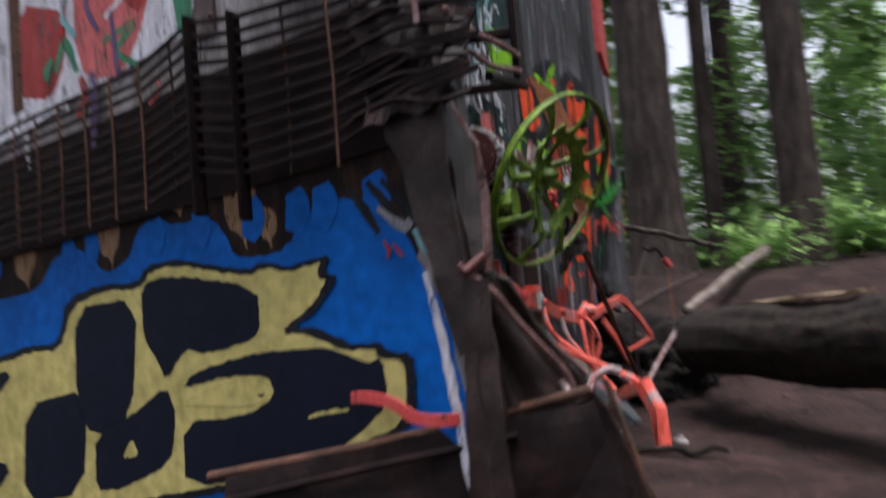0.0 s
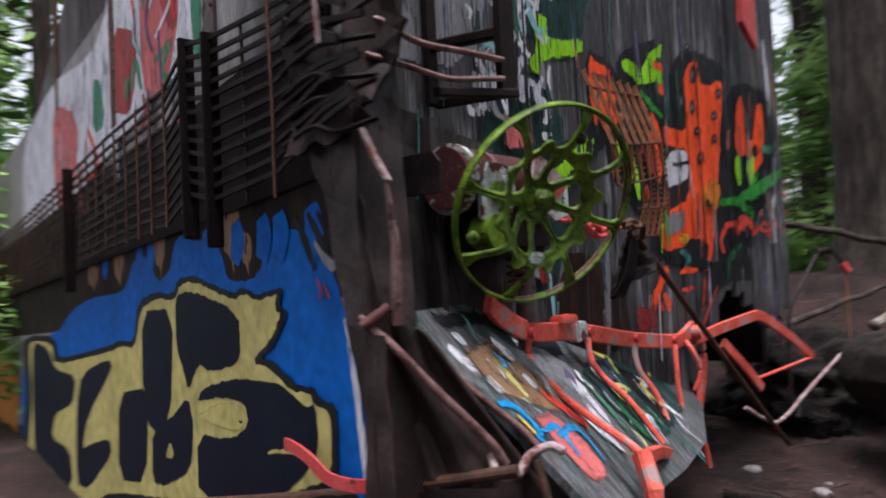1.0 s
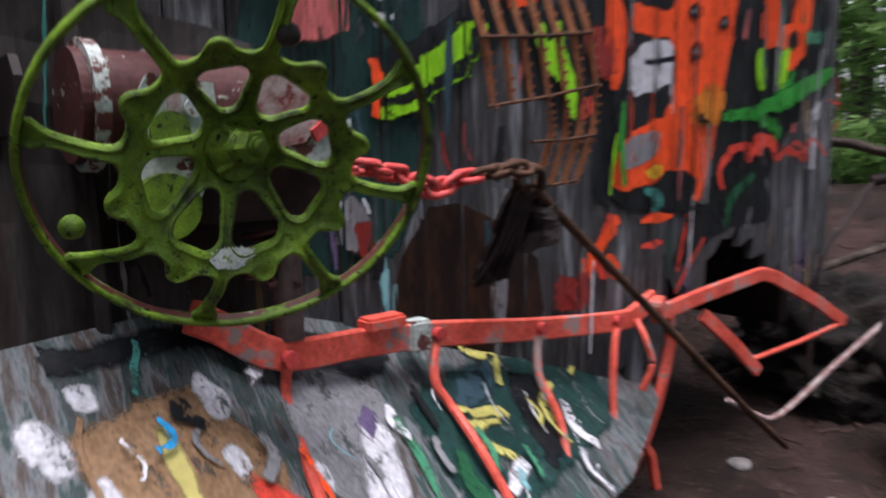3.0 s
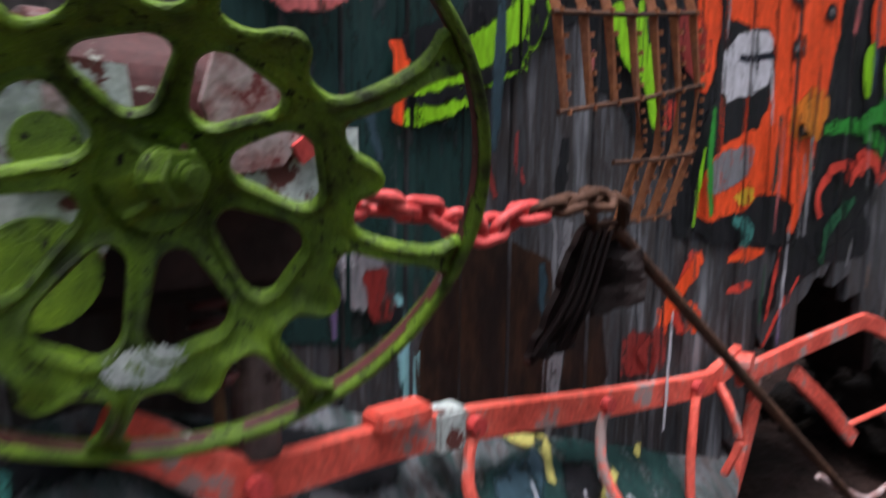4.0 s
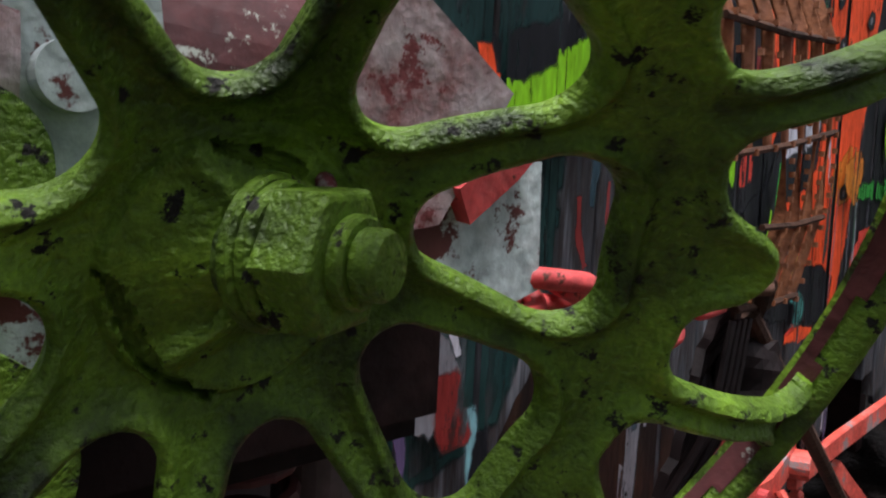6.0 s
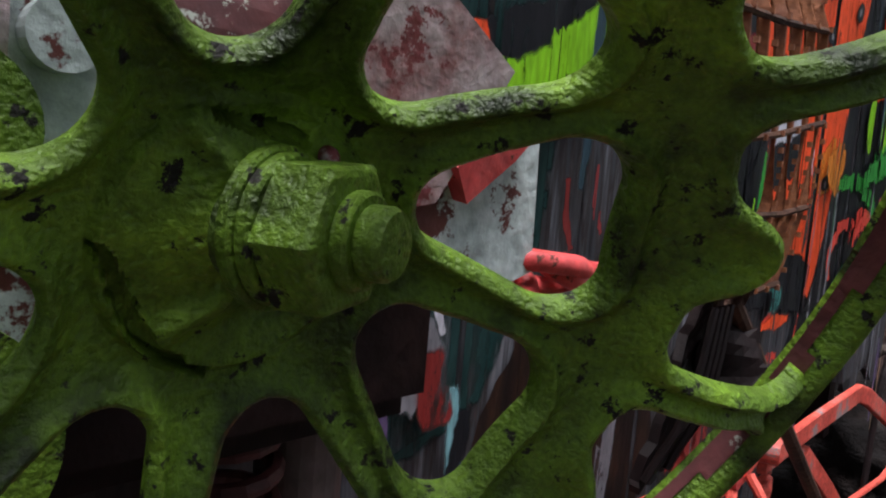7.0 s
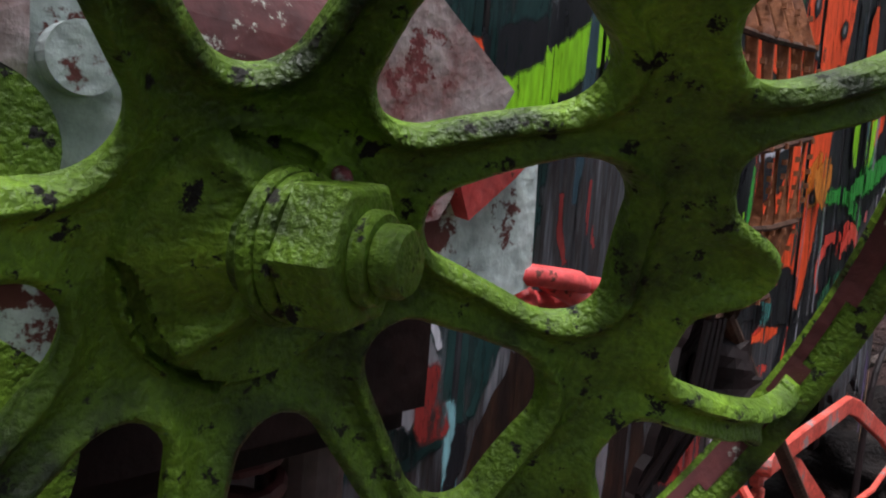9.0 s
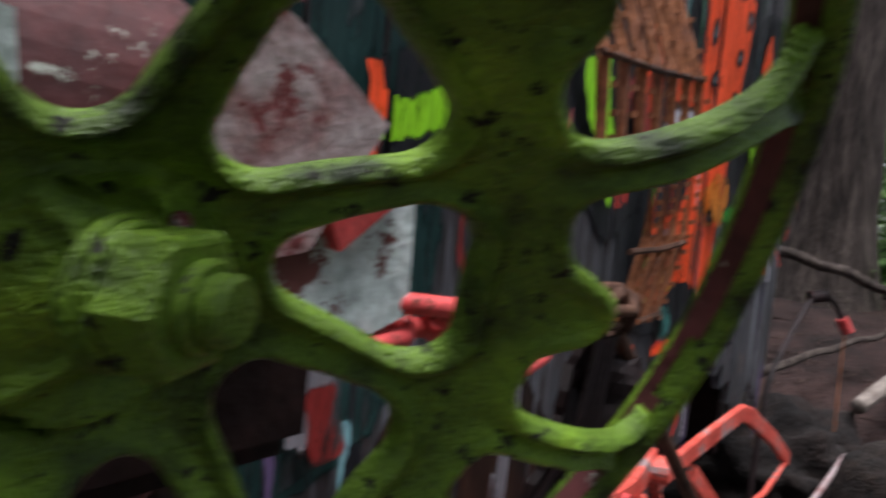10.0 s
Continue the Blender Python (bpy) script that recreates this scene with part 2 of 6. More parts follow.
def tube(pts, r, sides=10, bm=None, flat=None, wobble=0.0):
    """A round or (flat=(half width, half height), up) rectangular bar along a polyline; r may be a number or a list."""
    bm = bm or bmesh.new()
    pts = [Vector(p) for p in pts]
    up = Vector((0, 0, 1))
    rings = []
    for i, p in enumerate(pts):
        t = (pts[min(i + 1, len(pts) - 1)] - pts[max(i - 1, 0)]).normalized()
        s = t.cross(up)
        s = s.normalized() if s.length > 0.05 else Vector((1, 0, 0))
        w = s.cross(t).normalized()
        if flat:
            a, b = flat
            e = min(a, b) * 0.35
            prof = [(a - e, b), (a, b - e), (a, e - b), (a - e, -b), (e - a, -b), (-a, e - b), (-a, b - e), (e - a, b)]
        else:
            q = r[i] if isinstance(r, (list, tuple)) else r
            prof = [(q * math.cos(2 * math.pi * k / sides), q * math.sin(2 * math.pi * k / sides)) for k in range(sides)]
        j = 1 + wobble * (noise.noise(p * 9) if wobble else 0)
        rings.append([bm.verts.new(p + s * x * j + w * y * j) for x, y in prof])
    n = len(rings[0])
    for a, b in zip(rings, rings[1:]):
        for k in range(n):
            bm.faces.new((a[k], a[(k + 1) % n], b[(k + 1) % n], b[k]))
    bm.faces.new(rings[0][::-1])
    bm.faces.new(rings[-1])
    bmesh.ops.recalc_face_normals(bm, faces=bm.faces)
    return bm


def block(lo, hi, bm=None, bevel=0.0):
    bm = bm or bmesh.new()
    g = bmesh.ops.create_cube(bm, size=1)
    c = [(a + b) / 2 for a, b in zip(lo, hi)]
    s = [b - a for a, b in zip(lo, hi)]
    for v in g["verts"]:
        v.co = Vector([v.co[k] * s[k] + c[k] for k in range(3)])
    if bevel:
        ed = list({e for v in g["verts"] for e in v.link_edges})
        bmesh.ops.bevel(bm, geom=ed, offset=bevel, segments=2, affect="EDGES")
    return bm


def slab_of(outline, thick, bm=None):
    """A closed 3D outline (flat or slightly warped) given a thickness along its own normal."""
    bm = bm or bmesh.new()
    p = [Vector(q) for q in outline]
    nrm = Vector((0, 0, 0))
    for i in range(len(p)):
        nrm += (p[i] - p[0]).cross(p[(i + 1) % len(p)] - p[0])
    nrm.normalize()
    a = [bm.verts.new(q + nrm * thick / 2) for q in p]
    b = [bm.verts.new(q - nrm * thick / 2) for q in p]
    bm.faces.new(a)
    bm.faces.new(b[::-1])
    for i in range(len(p)):
        j = (i + 1) % len(p)
        bm.faces.new((a[i], b[i], b[j], a[j]))
    bmesh.ops.triangulate(bm, faces=[f for f in bm.faces if len(f.verts) > 4])
    bmesh.ops.recalc_face_normals(bm, faces=bm.faces)
    return bm


def crumple(corners, nu, nv, thick, amp, freq, seed, bm=None, edge=0.0):
    """A dented sheet of steel between four corners (u along the first edge), with thickness and ragged edges."""
    bm = bm or bmesh.new()
    a, b, c, e = [Vector(q) for q in corners]
    nrm = (b - a).cross(e - a).normalized()
    grid = []
    for side in (0.5, -0.5):
        rows = []
        for i in range(nu + 1):
            row = []
            for j in range(nv + 1):
                u, v = i / nu, j / nv
                p = a * (1 - u) * (1 - v) + b * u * (1 - v) + c * u * v + e * (1 - u) * v
                q = p * freq + Vector((seed * 3.1, seed * 1.7, seed))
                k = noise.noise(q) + 0.4 * noise.noise(q * 2.7)
                p = p + nrm * (amp * k + side * thick)
                if edge and (i in (0, nu) or j in (0, nv)):
                    p = p + ((b - a).normalized() * noise.noise(q * 5 + Vector((9, 0, 0))) + (e - a).normalized() * noise.noise(q * 5)) * edge
                row.append(bm.verts.new(p))
            rows.append(row)
        grid.append(rows)
    f, g = grid
    for i in range(nu):
        for j in range(nv):
            bm.faces.new((f[i][j], f[i + 1][j], f[i + 1][j + 1], f[i][j + 1]))
            bm.faces.new((g[i][j + 1], g[i + 1][j + 1], g[i + 1][j], g[i][j]))
    ring = [(i, 0) for i in range(nu)] + [(nu, j) for j in range(nv)] + [(i, nv) for i in range(nu, 0, -1)] + [(0, j) for j in range(nv, 0, -1)]
    for (i, j), (k, m) in zip(ring, ring[1:] + ring[:1]):
        bm.faces.new((f[k][m], f[i][j], g[i][j], g[k][m]))
    bmesh.ops.recalc_face_normals(bm, faces=bm.faces)
    return bm


# ---- the ground: a dirt hollow by the wreck, a bank rising to the forest floor ----
def ground_height(x, y):
    k = min(max((y - 4.7 + 0.25 * (x - 1.5)) / 3.2, 0.0), 1.0)
    z = 0.95 * k * k * (3 - 2 * k) + max(0.0, y - 8.0) * 0.02
    z += 0.05 * noise.noise(Vector((x * 0.9, y * 0.9, 0))) + 0.018 * noise.noise(Vector((x * 4, y * 4, 3)))
    far = max(abs(x), abs(y))
    return z + (0.35 * noise.noise(Vector((x * 0.12, y * 0.12, 7))) if far > 9 else 0.0)


def ground():
    bm = bmesh.new()
    xs = sorted({round(-6 + 0.1 * i, 3) for i in range(140)} | {-2000, -400, -100, -50, -30, -20, -14, -10, -8, 9, 10, 12, 15, 20, 30, 50, 100, 400, 2000})
    ys = sorted({round(-2 + 0.1 * i, 3) for i in range(120)} | {-2000, -400, -100, -50, -20, -10, -6, -4, 10.5, 11, 12, 13, 15, 18, 22, 28, 40, 60, 100, 400, 2000})
    rows = [[bm.verts.new((x, y, ground_height(x, y) if max(abs(x), abs(y)) < 60 else 0.6)) for y in ys] for x in xs]
    for a, b in zip(rows, rows[1:]):
        for k in range(len(ys) - 1):
            bm.faces.new((a[k], b[k], b[k + 1], a[k + 1]))
    ob = part("ground", bm, DIRT, None, smooth=True)
    return tagged(ob, "reddish brown forest dirt with needles and small stones", "ground", kind="structure")


ground()

WALL = -0.935      # the end wall's face
SIDE = 2.02        # the blue side's face

# the end wall's frame behind its planks; the planks themselves come last in the file
wall_end = part("wall_end", block((WALL - 0.12, 2.0, 1.0), (WALL - 0.035, 5.40, 3.4)), DARKSTEEL, None)
wall_end.matrix_world = CAR
tagged(wall_end, "end wall of a wrecked boxcar in weathered planks under bright graffiti", "wall", kind="structure")
SIDEM = CAR @ pose(-1.461, 2.022, 0, 0, 0, -8.4)


def side_wall():
    """The car's side: a riveted steel sheet with a torn upper edge."""
    out = [(-6.5, 0.1), (0.80, 0.1), (0.82, 0.7), (0.74, 1.25), (0.70, 1.9), (0.62, 3.3), (-1.25, 3.3), (-1.45, 2.45), (-2.2, 2.42), (-3.4, 2.33), (-6.5, 2.15)]
    bm = slab_of([(x, 0.03, z) for x, z in out], 0.06)
    ob = part("wall_side", bm, UPPER, None)
    ob.matrix_world = SIDEM
    tagged(ob, "boxcar side of rusty riveted steel covered in blue and red graffiti", "wall", kind="structure")
    for x in (-1.32, -0.12, -2.6):
        part("seam_strip", block((x - 0.05, -0.012, 1.85), (x + 0.05, 0.0, 3.25), bevel=0.004), RUST if x != -0.12 else GREYSTEEL, ob)
        for i in range(14):
            bm = bmesh.new()
            bmesh.ops.create_uvsphere(bm, u_segments=8, v_segments=5, radius=0.011)
            for v in bm.verts:
                v.co = Vector((v.co.x + x + 0.03, v.co.y * 0.6 - 0.012, v.co.z + 1.92 + i * 0.095))
            part("rivet", bm, RUST, ob, smooth=True)
    # near-black sheet: its colour stands in for the shade behind the grating
    part("grating_shade_sheet", crumple([(-6.4, -0.014, 1.02), (0.60, -0.014, 1.36), (0.66, -0.014, 1.76), (-6.4, -0.014, 1.45)], 60, 8, 0.006, 0.004, 2.0, 3), DARKSTEEL, ob)
    part("corner_sheet", crumple([(0.745, -0.030, 0.12), (0.90, -0.030, 0.12), (0.87, -0.030, 0.98), (0.80, -0.030, 0.98)], 6, 24, 0.006, 0.012, 4.0, 6, edge=0.008), BROWNSTEEL, ob, "scuffed brown steel corner sheet")
    part("end_cap", crumple([(0.865, -0.035, 0.12), (0.865, 0.10, 0.12), (0.745, 0.10, 1.90), (0.745, -0.035, 1.90)], 4, 26, 0.006, 0.010, 5.0, 11, edge=0.008), BROWNSTEEL, ob, "buckled brown steel end cap")
    return ob


wall_side = side_wall()
# the far side and roof, which close the car behind its two faces
for nm, lo, hi in (("wall_back", (-3.4, 5.24, 0.5), (WALL - 0.12, 5.32, 3.4)), ("roof", (-3.4, 2.15, 3.4), (WALL - 0.04, 5.32, 3.46))):
    ob = part(nm, block(lo, hi), DARKSTEEL, None)
    ob.matrix_world = CAR
    tagged(ob, "dark rusted steel closing the wrecked boxcar", "wall" if nm != "roof" else "roof", kind="structure")


def slab_z(o, d):
    return 0.979 - 0.949 * o - 0.341 * d


def sloping_sheet():
    out = [(2.06, -0.70), (2.15, -0.60), (2.18, -0.52), (2.24, -0.36), (2.62, -0.42), (3.05, -0.53), (3.55, -0.68), (4.02, -0.90), (4.10, -1.02), (2.5, -0.93), (2.14, -0.80)]
    ob = part("sloping_sheet", slab_of([(o, d, slab_z(o, d)) for d, o in out], 0.02), SLABSTEEL, None)
    ob.matrix_world = CAR
    return tagged(ob, "sloping steel sheet at the car's foot covered in mixed graffiti", "panel")


sheet = sloping_sheet()


# ---- the brake wheel ----
def wheel_frame():
    n = Vector((0.8538, -0.2575, -0.4525)).normalized()
    w = CAR.to_3x3() @ n
    u = Vector((-w.y, w.x, 0)).normalized()
    v = w.cross(u)
    m = Matrix((u, v, w)).transposed().to_4x4()
    m.translation = (0.4907, 2.4668, 1.2803)
    return m @ pose(0, 0, 0, 0, 0, 11.113)


WHEEL = wheel_frame()


def smin(a, b, k):
    h = np.clip(0.5 + 0.5 * (b - a) / k, 0, 1)
    return b * (1 - h) + a * h - k * h * (1 - h)


def wheel_distance(x, y):
    """Signed distance to the cast disc, its bumps, spokes and holes; positive inside the iron."""
    r, a = np.hypot(x, y), np.arctan2(y, x)
    s = np.pi / 4
    f = (a + s / 2) % s - s / 2
    fx, fy = r * np.cos(f), np.abs(r * np.sin(f))
    disc = r - 0.1615
    bump = np.hypot(fx - 0.1678, fy) - 0.0169
    c, t = np.cos(s / 2), np.sin(s / 2)
    along, across = fx * c + fy * t, np.abs(-fx * t + fy * c)
    half = 0.0098 - 0.0003 * np.clip((0.200 - along) / 0.05, 0, 1) ** 2 + 0.010 * np.clip((along - 0.232) / 0.03, 0, 1) ** 2
    spoke = np.where(along > 0.06, across - half, 1.0)
    solid = smin(smin(disc, bump, 0.0217), spoke, 0.0171)
    # rounded triangular hole: point to the hub
    rad = 0.0182
    px, py = fx, fy
    ax, ay, bx, by = 0.0806, 0.0, 0.1147, 0.0176
    ex, ey = bx - ax, by - ay
    h = np.clip(((px - ax) * ex + (py - ay) * ey) / (ex * ex + ey * ey), 0, 1)
    d1 = np.hypot(px - ax - h * ex, py - ay - h * ey)
    d2 = np.hypot(px - bx, py - np.clip(py, 0, by))
    inside = (px > ax) & (px < bx) & (py < (px - ax) * ey / ex)
    d = np.minimum(d1, d2)
    hole = np.where(inside, -d, d) - rad
    return -np.maximum(solid, -hole)


def segment(x, y, ax, ay, bx, by):
    """Distance to a line from a to b."""
    h = np.clip(((x - ax) * (bx - ax) + (y - ay) * (by - ay)) / ((bx - ax) ** 2 + (by - ay) ** 2), 0, 1)
    return np.hypot(x - ax - h * (bx - ax), y - ay - h * (by - ay))


def wheel_rise(x, y):
    """The dished front: the hub is wrenched askew in the rim and pushed back."""
    r = np.hypot(x, y)
    k = np.clip((r - 0.0408) / 0.1436, 0, 1)
    f = np.clip((0.25 - r) / 0.13, 0, 1)
    f = f * f * (3 - 2 * f)
    z = 0.0277 * k * k * (3 - 2 * k) - 0.010 * np.clip((r - 0.235) / 0.035, 0, 1) ** 2
    z = z + f * (-0.1803 * x - 0.1714 * y + 1.9634 * x * x + 0.9295 * x * y + 1.2955 * y * y - 0.0384)
    # the hub: a round pad with a low cone towards the shaft, two webs and sunken sides
    pad = np.hypot(x + 0.002, y)
    z = z + 0.0040 * np.clip((0.0475 - pad) / 0.003, 0, 1)
    z = z + 0.012 * np.clip(1 - np.hypot(x + 0.006, y - 0.006) / 0.036, 0, 1) ** 1.2
    z = z + 0.0036 * np.exp(-(segment(x, y, -0.0150, 0.0410, 0.0002, 0.0226) / 0.0042) ** 2)
    z = z + 0.0050 * np.exp(-(segment(x, y, -0.0289, -0.0224, -0.0090, -0.0150) / 0.0050) ** 2)
    z = z - 0.0065 * np.exp(-(((x - 0.018) / 0.017) ** 2 + ((y - 0.036) / 0.009) ** 2))
    z = z - 0.0050 * np.exp(-(((x - 0.004) / 0.016) ** 2 + ((y + 0.029) / 0.008) ** 2))
    return z


def cracks(x, y):
    """Two breaks in the hub: the depth of each, 0 to 1."""
    out = np.zeros_like(x)
    long_one = ((-0.0455, 0.010), (-0.0429, 0.003), (-0.0418, -0.0038), (-0.0400, -0.0138), (-0.0372, -0.0216), (-0.0340, -0.0288), (-0.0260, -0.0394), (-0.0190, -0.0435))
    short_one = ((-0.0073, 0.0428), (0.0031, 0.0372), (0.0104, 0.0334), (0.0200, 0.0284))
    for pts, wide in ((long_one, 0.0030), (short_one, 0.0022)):
        for i, ((ax, ay), (bx, by)) in enumerate(zip(pts, pts[1:])):
            w = wide * (0.5 + 0.6 * math.sin(math.pi * (i + 0.7) / len(pts)))
            w = w * (1 + 0.3 * np.sin(x * 700 + y * 900))
            out = np.maximum(out, np.clip((1 - segment(x, y, ax, ay, bx, by) / w) * 2.4, 0, 1))
    return out


def brake_wheel():
    root = thing("handbrake", "cast iron railway handbrake wheel in chipped bright green paint", "handbrake", WHEEL)
    rs = np.concatenate([np.linspace(0.004, 0.07, 50), np.linspace(0.0715, 0.272, 134)])
    na = 900
    th = np.linspace(0, 2 * np.pi, na, endpoint=False)
    R, A = np.meshgrid(rs, th, indexing="ij")
    x, y = R * np.cos(A), R * np.sin(A)
    cell = 0.0017
    for _ in range(3):
        d, e = wheel_distance(x, y), 1e-4
        gx = (wheel_distance(x + e, y) - wheel_distance(x - e, y)) / (2 * e)
        gy = (wheel_distance(x, y + e) - wheel_distance(x, y - e)) / (2 * e)
        g = np.maximum(gx * gx + gy * gy, 0.3)
        m = (np.abs(d) < cell * 0.62) & (R < 0.268)
        x, y = np.where(m, x - d * gx / g, x), np.where(m, y - d * gy / g, y)
    d = wheel_distance(x, y)
    keep = d > -1e-4
    s = np.clip(d, 0, 1)
    edge, thick = 0.0018, 0.0090
    q = np.clip(s, 0, edge)
    front = -edge + np.sqrt(np.maximum(edge ** 2 - (edge - q) ** 2, 0))
    front += 0.0030 * np.exp(-((s - 0.0042) / 0.0024) ** 2) - 0.0026 * np.clip((s - 0.006) / 0.006, 0, 1)
    lumps = np.array([noise.noise(Vector((px * 60, py * 60, 0))) + 0.6 * noise.noise(Vector((px * 190, py * 190, 4))) + 0.5 * max(0.0, noise.noise(Vector((px * 400, py * 400, 9)))) for px, py in zip(x.ravel(), y.ravel())]).reshape(x.shape)
    front += 0.0008 * lumps - 0.014 * cracks(x, y)
    rise = wheel_rise(x, y)
    zf, zb = rise + front, wheel_rise(x, y) - thick
    ok = keep[:-1] & keep[1:]
    ok = ok & np.roll(ok, -1, 1)
    n = R.size
    idx = np.arange(n).reshape(R.shape)
    a, b = idx[:-1], idx[1:]
    quads = np.stack([a, b, np.roll(b, -1, 1), np.roll(a, -1, 1)], -1)[ok]
    back = quads[:, ::-1] + n
    e1 = np.concatenate([np.stack([quads[:, i], quads[:, (i + 1) % 4]], -1) for i in range(4)])
    key = np.sort(e1, 1)
    code = key[:, 0].astype(np.int64) * (2 * n) + key[:, 1]
    _, inv, cnt = np.unique(code, return_inverse=True, return_counts=True)
    rim = e1[cnt[inv] == 1]
    walls = np.stack([rim[:, 1], rim[:, 0], rim[:, 0] + n, rim[:, 1] + n], -1)
    faces = np.concatenate([quads, back, walls])
    co = np.concatenate([np.stack([x, y, zf], -1).reshape(-1, 3), np.stack([x, y, zb], -1).reshape(-1, 3)])
    used = np.unique(faces)
    remap = np.full(2 * n, -1)
    remap[used] = np.arange(len(used))
    me = bpy.data.meshes.new("spoked_disc")
    me.from_pydata(co[used].tolist(), [], remap[faces].tolist())
    me.polygons.foreach_set("use_smooth", [True] * len(me.polygons))
    me.set_sharp_from_angle(angle=radians(32))
    me.materials.append(GREEN)
    disc = new("spoked_disc", me)
    disc.parent = root
    # the rim: a grooved ring
    prof = [(0.2835, -0.002), (0.2838, 0.004), (0.2825, 0.0085), (0.2795, 0.0105), (0.2760, 0.0095), (0.2740, 0.006), (0.2732, 0.000), (0.2728, -0.010), (0.2740, -0.015), (0.2765, -0.013), (0.2780, -0.006), (0.2800, -0.006), (0.2815, -0.012), (0.2835, -0.014)]
    bm = bmesh.new()
    seg, rings = 220, []
    for i in range(seg):
        t = 2 * math.pi * i / seg
        k = 0.0012 * noise.noise(Vector((math.cos(t) * 3, math.sin(t) * 3, 0)))
        rings.append([bm.verts.new(((r + k) * math.cos(t), (r + k) * math.sin(t), z + 0.0154 + k)) for r, z in prof])
    for i in range(seg):
        p, q2 = rings[i], rings[(i + 1) % seg]
        for k in range(len(prof)):
            bm.faces.new((p[k], q2[k], q2[(k + 1) % len(prof)], p[(k + 1) % len(prof)]))
    bmesh.ops.recalc_face_normals(bm, faces=bm.faces)
    rim_part = part("rim", bm, GREEN, root, smooth=True)
    bm = bmesh.new()
    band = [(0.2727, 0.0015), (0.2722, -0.004), (0.2720, -0.0105)]
    loops = [[bm.verts.new((r * math.cos(2 * math.pi * i / seg), r * math.sin(2 * math.pi * i / seg), z + 0.0154)) for r, z in band] for i in range(seg)]
    for i in range(seg):
        p, q2 = loops[i], loops[(i + 1) % seg]
        for k in range(2):
            if noise.noise(Vector((i * 0.13, k, 3))) > -0.25:
                bm.faces.new((p[k], q2[k], q2[k + 1], p[k + 1]))
    part("worn_inner_face", bm, MAROON, rim_part, "rusty maroon inner face of the rim", smooth=True)
    # the shaft is bent: its washer, nut and bolt end lean away from the wheel's own axis
    ax = WHEEL.inverted().to_3x3() @ Vector((0.965, -0.10, -0.02))
    ax.normalize()
    turn = Matrix.Translation(Vector((0.0355, 0.0171, 0.0024)) - ax * 0.0474) @ ax.to_track_quat("Z", "Y").to_matrix().to_4x4()

    def lathe(name, prof, sides, label="", parent=root, twist=0.0, smooth=False):
        bm = bmesh.new()
        rr = []
        for r, z in prof:
            rr.append([bm.verts.new((r * math.cos(2 * math.pi * k / sides + twist), r * math.sin(2 * math.pi * k / sides + twist), z)) for k in range(sides)])
        for p, q2 in zip(rr, rr[1:]):
            for k in range(sides):
                bm.faces.new((p[k], p[(k + 1) % sides], q2[(k + 1) % sides], q2[k]))
        bm.faces.new(rr[0][::-1])
        bm.faces.new(rr[-1])
        bmesh.ops.recalc_face_normals(bm, faces=bm.faces)
        ob = part(name, bm, GREEN, parent, label, smooth)
        ob.matrix_local = turn
        return ob

    g, h = 1.18, 0.90
    lathe("boss", [(0.0235, -0.034), (0.0225, -0.014), (0.0190, -0.010), (0.0205, 0.0005)], 32, smooth=True)
    lathe("washer", [(r * g, z * h) for r, z in ((0.0215, 0.0), (0.0228, 0.0015), (0.0228, 0.0055), (0.0215, 0.0065))], 40)
    lathe("lock_washer", [(r * g, z * h) for r, z in ((0.0200, 0.0065), (0.0212, 0.0075), (0.0212, 0.0115), (0.0200, 0.0125))], 40)
    lathe("hex_nut", [(r * g, z * h) for r, z in ((0.0195, 0.0115), (0.0220, 0.0136), (0.0220, 0.0330), (0.0208, 0.0352), (0.0190, 0.0360))], 6, twist=0.95)
    lathe("nut_collar", [(r * g, z * h) for r, z in ((0.0128, 0.0355), (0.0132, 0.0365), (0.0132, 0.0408), (0.0122, 0.0420))], 28)
    lathe("bolt_end", [(r * g, z * h) for r, z in ((0.0096, 0.0415), (0.0100, 0.0425), (0.0100, 0.0495), (0.0088, 0.0520), (0.004, 0.0527))], 28)
    lathe("shaft", [(0.016, -0.20), (0.016, 0.008)], 24, "dark iron shaft behind the wheel")
    # lugs on the casting and a worn patch of white paint
    def blob(name, mat, at, r, squash, label=""):
        bm = bmesh.new()
        bmesh.ops.create_icosphere(bm, subdivisions=3, radius=r)
        for v in bm.verts:
            v.co = Vector((v.co.x, v.co.y, v.co.z * squash)) * (1 + 0.08 * noise.noise(v.co * 90)) + Vector(at)
        part(name, bm, mat, root, label, smooth=True)

    blob("black_knob", KNOB, (0.088, 0.1802, 0.022), 0.017, 0.8, "black rubber knob")
    blob("pale_chip", PINKGREY, (0.0276, 0.0246, -0.0420), 0.0036, 1.4, "pale pinkish chip stuck in the hub")
    blob("handle_lug", GREEN, (-0.2339, -0.0349, 0.028), 0.017, 1.0)
    bm = bmesh.new()
    n1, n2 = 26, 14
    g = []
    for i in range(n1):
        row = []
        for j in range(n2):
            a, r = radians(-122 + 29 * i / (n1 - 1)), 0.124 + 0.027 * j / (n2 - 1)
            px, py = r * math.cos(a), r * math.sin(a)
            row.append(bm.verts.new((px, py, float(wheel_rise(np.array(px), np.array(py))) + 0.0022)))
        g.append(row)
